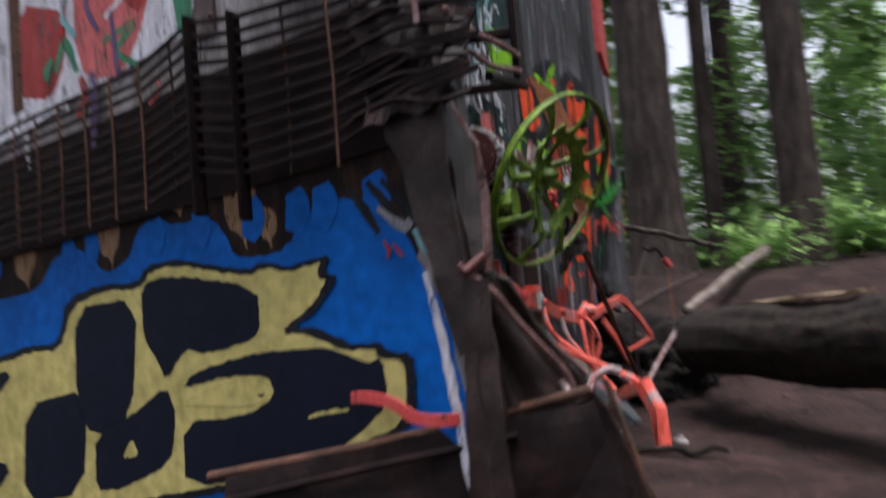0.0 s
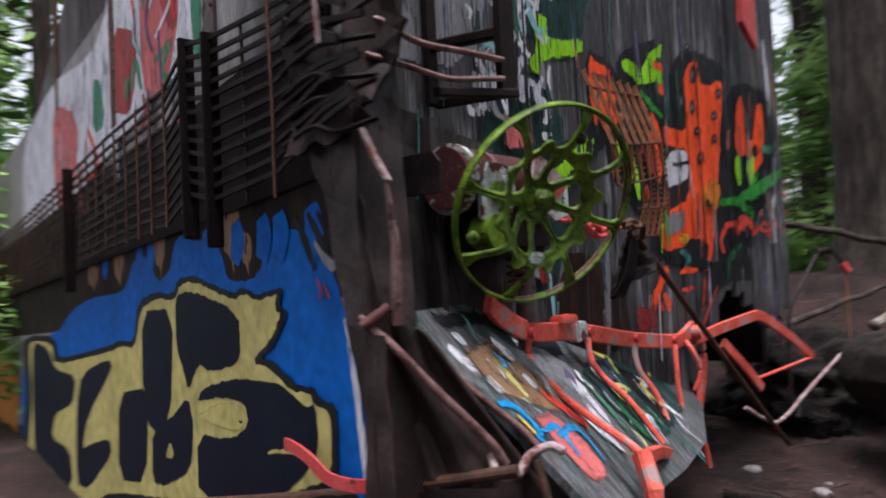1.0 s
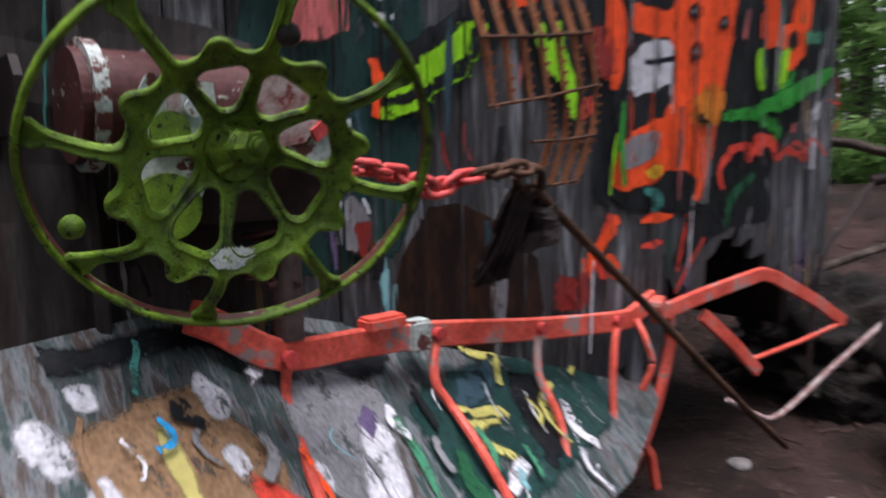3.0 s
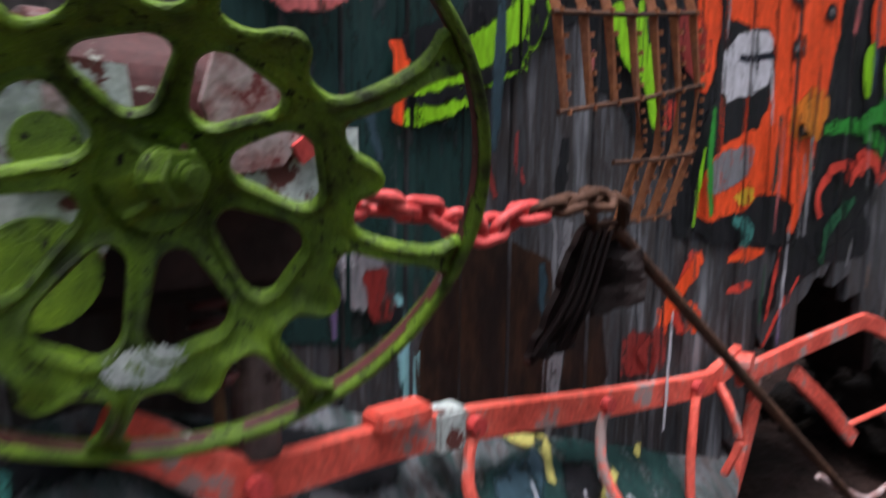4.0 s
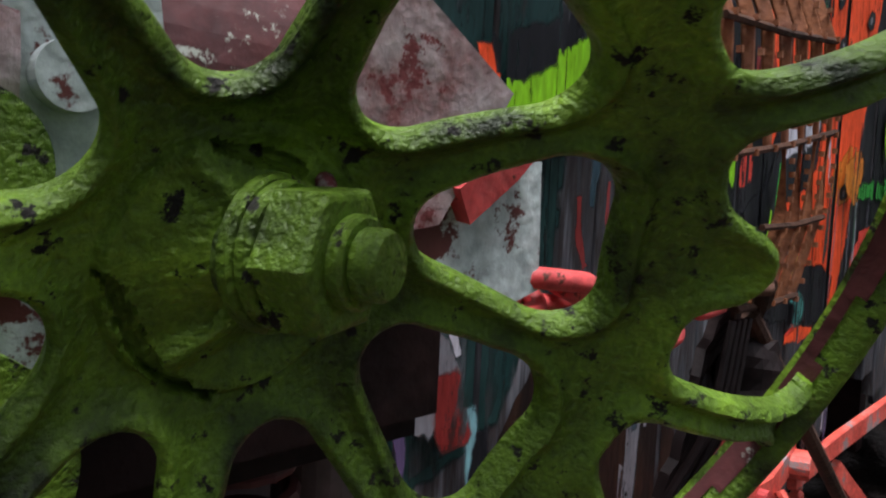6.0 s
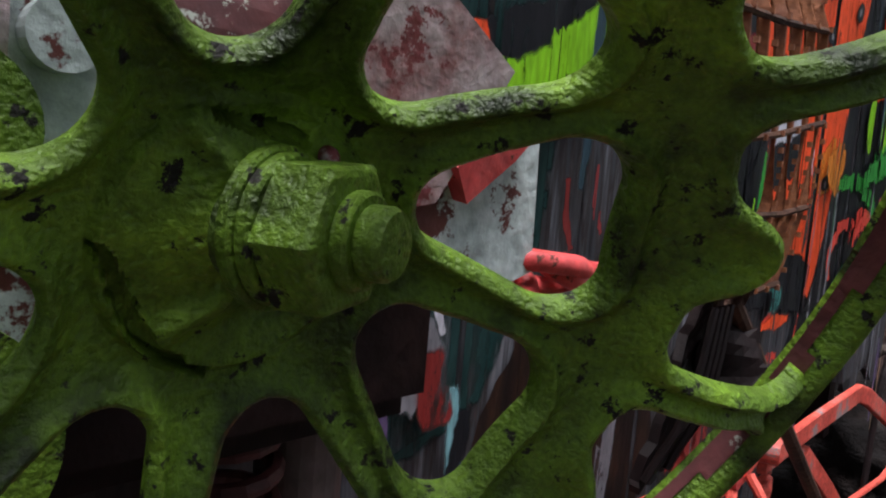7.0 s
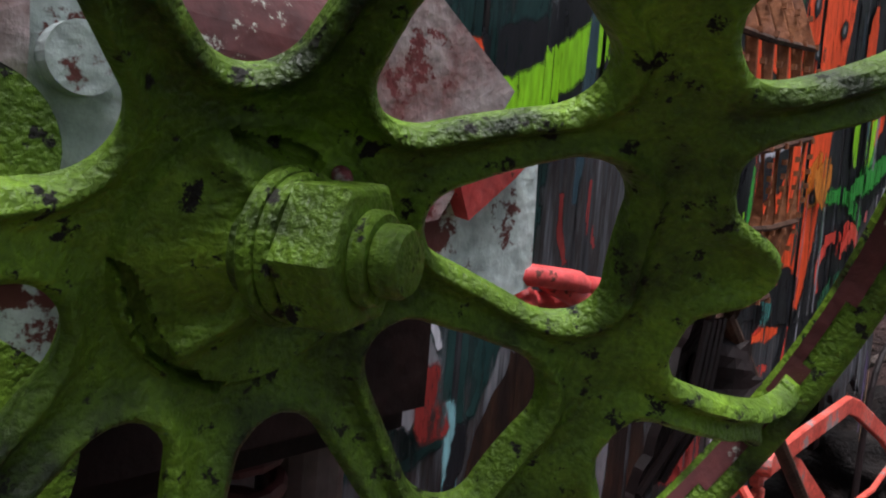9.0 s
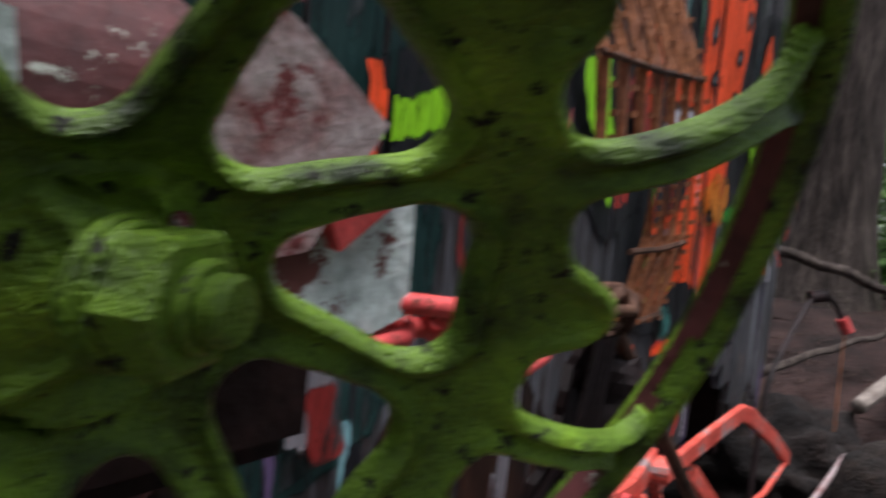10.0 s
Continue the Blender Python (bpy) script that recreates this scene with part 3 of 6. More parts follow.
    for i in range(n1 - 1):
        for j in range(n2 - 1):
            u, v = 2 * (i + 0.5) / (n1 - 1) - 1, 2 * (j + 0.5) / (n2 - 1) - 1
            if u * u + v * v < 0.95 + 0.5 * noise.noise(Vector((i * 0.5, j * 0.5, 2))):
                bm.faces.new((g[i][j], g[i + 1][j], g[i + 1][j + 1], g[i][j + 1]))
    part("paint_patch", bm, OFFWHITE, root, "faded white paint patch", smooth=True)
    return root


brake_wheel()


# ---- steel wreckage round the corner of the car ----
def cyl(p, q, r, sides=24, bm=None):
    return tube([p, Vector(p).lerp(Vector(q), 0.5), q], r, sides, bm)


def walkway():
    """The long crumpled walkway grating that lies along the car's side."""
    root = thing("walkway_grating", "long crumpled dark steel walkway grating against the car side", "grating", SIDEM)
    for i in range(12):
        k = i * 0.043
        j = lambda x: 0.010 * noise.noise(Vector((x * 2, i * 0.7, 5)))
        pts = [(-6.2, -0.07, 1.50 - k * 0.9), (-3.2, -0.07, 1.655 - k), (-1.2, -0.075, 1.77 - k), (-0.42, -0.07, 1.80 - k), (-0.085, -0.10, 1.865 - k), (0.115, -0.10, 1.825 - k), (0.48, -0.07, 1.81 - k * 0.9), (0.72, -0.07, 1.79 - k * 0.72 + 0.01 * (i % 3)), (0.86 + 0.03 * (i % 4), -0.10 - 0.012 * (i % 3), 1.70 - k * 0.5)]
        pts = [(x, y, z + j(x)) for x, y, z in pts]
        part("long_bar", tube(pts, 0, flat=(0.004, 0.0075)), DARKSTEEL, root)
    for x in [-6.0 + 0.17 * i for i in range(39)]:
        if -0.10 < x < 0.13:
            continue
        z = np.interp(x, (-6.2, -3.2, -1.2, -0.42, -0.085, 0.115, 0.48, 0.72), (1.50, 1.655, 1.77, 1.80, 1.865, 1.825, 1.81, 1.79))
        y = -0.078 + 0.004 * noise.noise(Vector((x, 0, 0)))
        part("cross_bar", tube([(x, y, z + 0.012), (x + 0.01, y, z - 0.25), (x + 0.02 * noise.noise(Vector((x * 7, 1, 1))), y, z - 0.49)], 0.0045, 6), RUST, root)
    for x, w in ((-0.085, 0.007), (0.115, 0.006), (-1.9, 0.010)):
        z = np.interp(x, (-6.2, -1.2, -0.085, 0.115), (1.5, 1.77, 1.875, 1.835))
        part("splice_post", block((x - w, -0.125, z - 0.62), (x + w, -0.075, z + 0.01), bevel=0.004), DARKSTEEL, root)
    return root


walkway()


def torn_corner():
    root = thing("corner_post", "buckled brown steel corner post with a bent pink edge strip", "post")
    part("face_sheet", crumple([(-0.905, 1.97, 0.80), (-0.905, 2.72, 0.80), (-0.905, 2.62, 1.50), (-0.905, 1.93, 1.62)], 16, 16, 0.008, 0.022, 3.5, 2, edge=0.02), SOOTWOOD, root)
    part("return_sheet", crumple([(-0.64, 1.90, 0.80), (-0.71, 1.90, 0.80), (-0.92, 1.90, 1.62), (-0.70, 1.88, 1.48)], 10, 16, 0.008, 0.02, 5.0, 4, edge=0.015), BROWNSTEEL, root)
    part("edge_strip", tube([(-0.675, 1.885, 1.44), (-0.645, 1.893, 1.375), (-0.615, 1.905, 1.315)], 0, flat=(0.014, 0.004)), PINKGREY, root, "bent pink edge strip")
    part("lower_edge", tube([(-0.622, 1.905, 1.318), (-0.612, 1.915, 1.18), (-0.622, 1.92, 1.0)], 0, flat=(0.012, 0.004)), RAILPINK, root)
    part("rub_rail", tube([(-0.88, 2.05, 0.95), (-0.87, 2.06, 1.5)], 0, flat=(0.02, 0.02)), BROWNSTEEL, root)
    part("batten", tube([(-0.87, 2.32, 0.8), (-0.88, 2.30, 1.55)], 0, flat=(0.03, 0.012)), SOOTWOOD, root)
    return root


torn_corner()


def bracket():
    root = thing("steel_bracket", "heavy black steel bracket bolted to the end wall", "bracket")
    part("upright_plate", block((-0.645, 2.33, 1.575), (-0.625, 2.405, 2.25), bevel=0.005), DARKSTEEL, root)
    part("back_upright", block((-0.92, 2.34, 1.60), (-0.90, 2.39, 2.25), bevel=0.005), DARKSTEEL, root)
    part("lower_bar", tube([(-0.64, 2.10, 1.545), (-0.635, 2.25, 1.565), (-0.63, 2.40, 1.585)], 0, flat=(0.012, 0.012)), DARKSTEEL, root)
    part("side_bar", tube([(-0.63, 2.395, 1.59), (-0.76, 2.395, 1.60), (-0.91, 2.39, 1.61)], 0, flat=(0.010, 0.014)), DARKSTEEL, root)
    part("arm", tube([(-0.92, 2.37, 1.78), (-0.63, 2.37, 1.75)], 0, flat=(0.016, 0.016)), DARKSTEEL, root)
    part("bent_rod", tube(spline([(-0.70, 1.93, 1.62), (-0.66, 2.02, 1.60), (-0.64, 2.14, 1.585), (-0.62, 2.26, 1.60), (-0.625, 2.34, 1.615)], 5), 0.008, 8), RAILPINK, root)
    part("upper_rod", tube(spline([(-0.75, 1.92, 1.72), (-0.70, 1.98, 1.71), (-0.66, 2.06, 1.665), (-0.63, 2.20, 1.66), (-0.625, 2.34, 1.665)], 5), 0.009, 8), RAILPINK, root)
    return root


bracket()


def tangle():
    root = thing("torn_roof_edge", "crumpled dark roof edge with loose bent rods", "wreckage")
    part("folded_sheet", crumple([(-0.90, 1.86, 1.40), (-0.66, 1.88, 1.43), (-0.62, 2.02, 1.80), (-0.95, 1.90, 2.10)], 14, 14, 0.01, 0.05, 6, 8, edge=0.03), DARKSTEEL, root)
    part("upper_sheet", crumple([(-1.25, 1.86, 1.92), (-0.80, 1.90, 1.75), (-0.80, 2.0, 2.9), (-1.25, 1.95, 3.0)], 12, 16, 0.01, 0.04, 4, 12, edge=0.03), CORNERSTEEL, root)
    for i in range(5):
        z = 1.38 + 0.06 * i
        part("loose_bar", tube(spline([(-0.95, 1.87, z + 0.06), (-0.80, 1.85, z + 0.08), (-0.70, 1.84, z + 0.05 + 0.02 * (i % 2)), (-0.61, 1.88, z + 0.07 + 0.03 * math.sin(i * 2.1))], 4), 0.007, 6), DARKSTEEL, root)
    part("hanging_strip", tube([(-0.70, 1.80, 2.1), (-0.71, 1.79, 1.85), (-0.705, 1.80, 1.62)], 0, flat=(0.007, 0.003)), PINKGREY, root)
    return root


tangle()


def folded_plate():
    """The dark steel plate that curls out below the corner."""
    root = thing("folded_plate", "dark folded steel plate curling out from the car's corner", "wreckage")
    rings = [((-0.76, 1.95, 1.02), (-0.66, 1.90, 1.05), (-0.60, 1.99, 0.98)),
             ((-0.80, 1.97, 0.88), (-0.67, 1.91, 0.92), (-0.56, 2.06, 0.86)),
             ((-0.74, 2.01, 0.70), (-0.60, 1.97, 0.74), (-0.50, 2.12, 0.74)),
             ((-0.68, 2.04, 0.45), (-0.52, 2.01, 0.50), (-0.42, 2.16, 0.62)),
             ((-0.62, 2.06, 0.05), (-0.42, 2.03, 0.10), (-0.30, 2.22, 0.30))]
    bm = bmesh.new()
    g = []
    for r in rings:
        row = spline(r, 8)
        g.append([bm.verts.new(p + Vector((1, -1, 0)).normalized() * (0.018 * noise.noise(p * 7) + 0.016 * math.sin(k * 1.25) - 0.03 * math.sin(math.pi * k / (len(row) - 1)))) for k, p in enumerate(row)])
    for a, b in zip(g, g[1:]):
        for k in range(len(a) - 1):
            bm.faces.new((a[k], a[k + 1], b[k + 1], b[k]))
    bmesh.ops.subdivide_edges(bm, edges=bm.edges, cuts=2, use_grid_fill=True, smooth=0.8)
    bmesh.ops.recalc_face_normals(bm, faces=bm.faces)
    bmesh.ops.solidify(bm, geom=bm.faces, thickness=0.01)
    part("plate", bm, BROWNSTEEL, root, smooth=True)
    part("bent_rail", tube(spline([(-0.68, 1.86, 1.02), (-0.61, 1.90, 0.95), (-0.57, 1.97, 0.86), (-0.50, 2.06, 0.74), (-0.485, 2.10, 0.68)], 6), 0.010, 10), RAILPINK, root)
    part("inner_rail", tube(spline([(-0.62, 2.02, 0.93), (-0.565, 2.10, 0.83), (-0.50, 2.18, 0.74), (-0.47, 2.20, 0.70)], 6), 0.009, 10), RAILPINK, root)
    part("hook", tube(spline([(-0.51, 2.08, 0.70), (-0.475, 2.06, 0.665), (-0.445, 2.09, 0.665), (-0.435, 2.12, 0.70), (-0.40, 2.15, 0.72), (-0.37, 2.16, 0.71)], 6), 0.010, 10), PINKGREY, root)
    part("curl", cyl((-0.66, 1.85, 1.0), (-0.625, 1.90, 1.04), 0.013, 14), MAROON, root, "maroon curled edge")
    return root


folded_plate()


def lower_plate():
    root = thing("buckled_plate", "long buckled dark steel plate lying along the car side", "wreckage")
    part("plate", crumple([(-1.35, 1.74, 0.52), (-0.42, 2.05, 0.66), (-0.22, 1.98, 0.02), (-1.30, 1.66, 0.02)], 22, 14, 0.012, 0.035, 3.0, 9, edge=0.015), DARKSTEEL, root)
    part("top_pipe", tube(spline([(-1.4, 1.73, 0.52), (-1.05, 1.86, 0.565), (-0.75, 1.95, 0.615), (-0.43, 2.07, 0.68)], 6), 0.014, 10), RUST, root)
    part("second_pipe", tube(spline([(-1.35, 1.70, 0.46), (-0.95, 1.84, 0.53), (-0.60, 1.96, 0.585)], 6), 0.010, 8), DARKSTEEL, root)
    part("corner_strip", tube([(-0.40, 2.10, 0.70), (-0.34, 2.10, 0.50), (-0.27, 2.09, 0.22)], 0, flat=(0.010, 0.006)), RUST, root)
    return root


lower_plate()
flag = thing("torn_strip", "torn pink painted metal strip sticking out of the wreck", "strip")
part("strip", tube(spline([(-1.04, 1.90, 0.695), (-0.98, 1.88, 0.70), (-0.90, 1.87, 0.685), (-0.84, 1.88, 0.645), (-0.76, 1.90, 0.635), (-0.68, 1.93, 0.645)], 5), 0, flat=(0.004, 0.016)), CHAINRED, flag)


# ---- brake gear behind the wheel ----
def brake_gear():
    root = thing("brake_gear", "worn brake housing behind the wheel in pale and maroon paint", "brake housing")
    part("drum", cyl((-0.79, 2.27, 1.365), (-0.79, 2.56, 1.365), 0.085, 40), MAROON, root, smooth=False)
    part("drum_flange", cyl((-0.79, 2.285, 1.365), (-0.79, 2.305, 1.365), 0.098, 40), PALE, root)
    part("drum_band", cyl((-0.79, 2.385, 1.365), (-0.79, 2.405, 1.365), 0.091, 40), PINKGREY, root)
    part("guard_plate", slab_of([(-0.93, 2.20, 1.32), (-0.735, 2.20, 1.32), (-0.735, 2.20, 1.40), (-0.76, 2.20, 1.43), (-0.93, 2.20, 1.43)], 0.012), CORNERSTEEL, root)
    part("casting", block((-0.90, 2.36, 1.16), (-0.735, 2.69, 1.30), bevel=0.02), DARKSTEEL, root)
    part("face_plate", slab_of([(-0.715, 2.33, 1.25), (-0.715, 2.43, 1.22), (-0.705, 2.465, 1.32), (-0.705, 2.455, 1.40), (-0.71, 2.36, 1.41), (-0.715, 2.325, 1.35)], 0.016), PALE, root)
    part("plate_bolt", cyl((-0.71, 2.421, 1.361), (-0.692, 2.421, 1.361), 0.0135, 24), PALE, root)
    part("lower_boss", cyl((-0.76, 2.375, 1.215), (-0.69, 2.375, 1.215), 0.05, 36), GREEN, root)
    part("upper_boss", cyl((-0.72, 2.386, 1.326), (-0.695, 2.386, 1.326), 0.03, 30), GREEN, root)
    part("gusset", slab_of([(-0.675, 2.535, 1.44), (-0.675, 2.578, 1.425), (-0.67, 2.645, 1.385), (-0.68, 2.60, 1.31), (-0.685, 2.545, 1.30), (-0.68, 2.515, 1.37)], 0.012), PINKGREY, root)
    part("pawl_plate", slab_of([(-0.685, 2.555, 1.335), (-0.685, 2.62, 1.345), (-0.68, 2.688, 1.350), (-0.68, 2.692, 1.27), (-0.685, 2.63, 1.25), (-0.69, 2.56, 1.28)], 0.014), PALE, root)
    part("pawl", slab_of([(-0.672, 2.606, 1.330), (-0.668, 2.628, 1.348), (-0.668, 2.668, 1.352), (-0.670, 2.653, 1.337), (-0.674, 2.618, 1.311)], 0.012), CHAINRED, root)
    part("ratchet_post", tube([(-0.80, 2.62, 1.30), (-0.80, 2.62, 0.95)], 0.03, 20), GREYSTEEL, root)
    part("spring", tube([(-0.79 + 0.024 * math.cos(k * 0.5), 2.565 + 0.024 * math.sin(k * 0.5), 1.06 + 0.0019 * k) for k in range(75)], 0.006, 7), MAROON, root)
    return root


brake_gear()


def chain_of(pts, link=0.062, bar=0.0075, label="", mat=None):
    root = thing("chain", label, "chain")
    path = spline(pts, 14)
    acc, want, k = 0.0, 0.0, 0
    for a, b in zip(path, path[1:]):
        seg = (b - a).length
        while want <= acc + seg and seg > 0:
            c = a.lerp(b, (want - acc) / seg)
            t = (b - a).normalized()
            m = Matrix.Translation(c) @ t.to_track_quat("X", "Z").to_matrix().to_4x4() @ pose(0, 0, 0, 40 + 90 * (k % 2) + 18 * math.sin(k * 2.3), 8 * math.sin(k * 1.7), 12 * math.cos(k * 2.9))
            bm = bmesh.new()
            loop = []
            h, r = link / 2 - 0.016, 0.016
            for i in range(24):
                ang = 2 * math.pi * i / 24
                loop.append((h * (1 if math.cos(ang) >= 0 else -1) + r * math.cos(ang), r * math.sin(ang)))
            rings = []
            for i, (x, y) in enumerate(loop):
                ang = 2 * math.pi * i / 24
                rings.append([bm.verts.new(m @ Vector((x + bar * math.cos(q) * math.cos(ang), y + bar * math.cos(q) * math.sin(ang), bar * math.sin(q)))) for q in [2 * math.pi * w / 8 for w in range(8)]])
            for i in range(24):
                p, q = rings[i], rings[(i + 1) % 24]
                for w in range(8):
                    bm.faces.new((p[w], p[(w + 1) % 8], q[(w + 1) % 8], q[w]))
            bmesh.ops.recalc_face_normals(bm, faces=bm.faces)
            part("link", bm, mat(k), root, smooth=True)
            k += 1
            want += link * 0.66
        acc += seg
    return root


chain_of([(-0.69, 2.675, 1.262), (-0.68, 2.73, 1.266), (-0.70, 2.80, 1.252), (-0.70, 2.90, 1.222), (-0.70, 3.00, 1.244), (-0.71, 3.16, 1.256)], label="pink painted iron brake chain stretched from the wheel gear", mat=lambda k: CHAINRED if k < 9 else RUST)


def hanging_grating():
    root = thing("step_grating", "bent rusty serrated step grating hanging before the wall", "grating")
    for i in range(7):
        f = i / 6
        top = Vector((-0.80, 3.02 + 0.36 * f, 1.80))
        a = Vector((-0.72, 3.055 + 0.345 * f, 1.53 + 0.04 * f))
        b = Vector((-0.72, 3.08 + 0.35 * f, 1.385 + 0.06 * f))
        c = Vector((-0.725, 3.215 + 0.21 * max(f - 0.3, 0) / 0.7, 1.315 + 0.012 * f))
        e = Vector((-0.74, 3.19 + 0.19 * max(f - 0.3, 0) / 0.7, 1.215))
        bar = [top, a, b] if i < 3 else [top, a, b, c.lerp(b, 0.1), e]
        bm = tube(bar, 0, flat=(0.0028, 0.0075))
        pts = spline(bar, 10)
        for p in pts[::2]:
            block((p.x + 0.006, p.y - 0.0026, p.z - 0.0035), (p.x + 0.012, p.y + 0.0026, p.z + 0.0035), bm)
        part("serrated_bar", bm, ORANGERUST, root)
    for z0, z1, y0, y1, o in ((1.74, 1.76, 3.02, 3.40, -0.785), (1.525, 1.57, 3.04, 3.41, -0.715), (1.385, 1.45, 3.06, 3.44, -0.715), (1.312, 1.33, 3.20, 3.43, -0.72), (1.213, 1.22, 3.18, 3.39, -0.735)):
        part("twisted_rod", tube([(o, y0, z0), (o, (y0 + y1) / 2, (z0 + z1) / 2 - 0.004), (o, y1, z1)], 0.0045, 6), RUST, root)
    return root


hanging_grating()
rod = thing("brake_rod", "thin rusty steel rod leaning from the chain to the ground", "rod")
part("rod", tube([(-0.74, 3.235, 1.205), (-0.74, 3.69, 0.868), (-0.735, 4.315, 0.405), (-0.73, 4.62, 0.19)], 0.012, 10), RUST, rod)
part("eye", tube(spline([(-0.74, 3.17, 1.235), (-0.72, 3.20, 1.255), (-0.72, 3.235, 1.24), (-0.74, 3.245, 1.20), (-0.755, 3.21, 1.19), (-0.74, 3.17, 1.235)], 5), 0.011, 8), RUST, rod)


def dark_mechanism():
    root = thing("brake_cylinder_hanger", "black greasy torn hanger dangling below the chain", "hanger")
    part("flap", crumple([(-0.77, 3.05, 1.00), (-0.78, 3.17, 1.00), (-0.75, 3.26, 1.21), (-0.75, 3.17, 1.21)], 8, 12, 0.012, 0.03, 12, 5, edge=0.015), DARKSTEEL, root)
    part("curled_flap", crumple([(-0.76, 3.20, 1.05), (-0.70, 3.27, 1.08), (-0.72, 3.30, 1.16), (-0.77, 3.22, 1.19)], 8, 8, 0.01, 0.02, 14, 7, edge=0.01), DARKSTEEL, root)
    for i in range(4):
        part("rib", tube(spline([(-0.75, 3.06 + 0.03 * i, 1.01 + 0.02 * (i % 2)), (-0.73, 3.11 + 0.02 * i, 1.09), (-0.735, 3.17 + 0.017 * i, 1.20)], 4), 0.005, 6), DARKSTEEL, root)
    return root


dark_mechanism()


# ---- the red step frame along the foot of the wall ----
def red_frame():
    root = thing("steel_rack", "bent coral red painted steel rack hanging off the wreck", "rack")
    bar = [(-0.80, 2.44, 1.02), (-0.815, 2.50, 0.985), (-0.79, 2.60, 0.925), (-0.82, 2.80, 0.905), (-0.845, 3.01, 0.882), (-0.885, 3.40, 0.82), (-0.90, 3.80, 0.775), (-0.90, 3.88, 0.785), (-0.90, 3.98, 0.82)]
    part("top_bar", tube(spline(bar, 4), 0, flat=(0.012, 0.030)), RED, root)
    part("clamp", block((-0.845, 2.80, 0.925), (-0.795, 2.90, 0.955), bevel=0.006), RED, root)
    part("worn_band", block((-0.862, 2.925, 0.857), (-0.815, 2.985, 0.926), bevel=0.006), PALE, root)
    part("outer_bar", tube([(-0.89, 3.97, 0.765), (-0.872, 4.24, 0.797), (-0.849, 4.547, 0.826), (-0.847, 4.621, 0.829), (-0.836, 4.693, 0.809), (-0.813, 5.028, 0.672), (-0.804, 5.305, 0.543)], 0, flat=(0.010, 0.026)), RED, root)
    part("brace", tube([(-0.88, 4.257, 0.724), (-0.852, 4.435, 0.590), (-0.83, 4.576, 0.468)], 0, flat=(0.010, 0.024)), RED, root)
    part("tie_rod", tube([(-0.835, 4.547, 0.518), (-0.795, 4.844, 0.538), (-0.804, 5.305, 0.540)], 0.009, 8), RED, root)
    part("knuckle", cyl((-0.92, 3.96, 0.80), (-0.86, 3.98, 0.80), 0.032, 14), RED, root)
    hoops = [
        [(-0.79, 2.61, 0.91), (-0.78, 2.60, 0.84), (-0.70, 2.585, 0.77), (-0.55, 2.55, 0.70), (-0.42, 2.53, 0.645), (-0.38, 2.52, 0.615)],
        [(-0.83, 3.01, 0.87), (-0.82, 2.99, 0.83), (-0.80, 2.98, 0.78), (-0.77, 3.0, 0.73), (-0.68, 3.0, 0.66), (-0.58, 3.02, 0.53)],
        [(-0.87, 3.40, 0.81), (-0.86, 3.38, 0.76), (-0.83, 3.36, 0.70), (-0.76, 3.36, 0.60), (-0.67, 3.30, 0.43)],
        [(-0.88, 3.76, 0.77), (-0.86, 3.72, 0.70), (-0.84, 3.69, 0.58), (-0.80, 3.66, 0.40), (-0.80, 3.66, 0.31)],
        [(-0.88, 3.86, 0.77), (-0.84, 3.85, 0.72), (-0.82, 3.86, 0.64), (-0.84, 3.84, 0.56)]]
    for h in hoops:
        part("hoop", tube(spline(h, 6), 0.011, 8), RED, root)
    part("bottom_bar", tube(spline([(-0.37, 2.50, 0.62), (-0.43, 2.66, 0.59), (-0.50, 2.84, 0.55), (-0.62, 3.15, 0.46), (-0.76, 3.53, 0.345), (-0.86, 3.80, 0.295), (-0.90, 3.93, 0.32), (-0.92, 4.02, 0.39), (-0.93, 4.10, 0.52), (-0.925, 4.13, 0.68), (-0.92, 4.10, 0.76)], 5), 0, flat=(0.013, 0.020)), RED, root)
    part("foot_flange", tube([(-0.385, 2.52, 0.63), (-0.34, 2.49, 0.55), (-0.33, 2.47, 0.45)], 0, flat=(0.02, 0.025)), RED, root)
    part("tail", tube([(-0.87, 3.86, 0.41), (-0.85, 3.91, 0.33), (-0.84, 3.93, 0.215)], 0, flat=(0.016, 0.012)), RED, root)
    for d, o, z in ((2.605, -0.775, 0.92), (3.01, -0.832, 0.885), (3.40, -0.868, 0.825), (3.76, -0.885, 0.785)):
        bm = cyl((o, d, z), (o + 0.018, d, z), 0.016, 12)
        part("bolt_head", bm, CHAINRED, root)
    return root


red_frame()
bar2 = thing("loose_bar", "thin bent rusty bar lying past the frame's end", "bar")
part("bar", tube(spline([(-0.84, 4.38, 0.40), (-0.80, 4.50, 0.33), (-0.76, 4.62, 0.305), (-0.70, 4.95, 0.44), (-0.62, 5.33, 0.60)], 5), 0.010, 8), PINKGREY, bar2)
plank = thing("hanging_plank", "splintered red painted plank hanging loose from the wall", "plank")
part("board", slab_of([(-0.83, 4.60, 2.34), (-0.83, 4.78, 2.23), (-0.83, 4.80, 3.0), (-0.83, 4.62, 3.0)], 0.03), CHAINRED, plank)


# ---- graffiti: thin coats of paint, broken at the joints of the planks ----
PLANK_W, PLANK_0, PLANKS = 0.118, 2.0, 29
prng = random.Random(5)
PLANK_OUT = [prng.uniform(-0.005, 0.005) for _ in range(PLANKS)]
coats = {"wall": 0, "side": 0, "slab": 0}


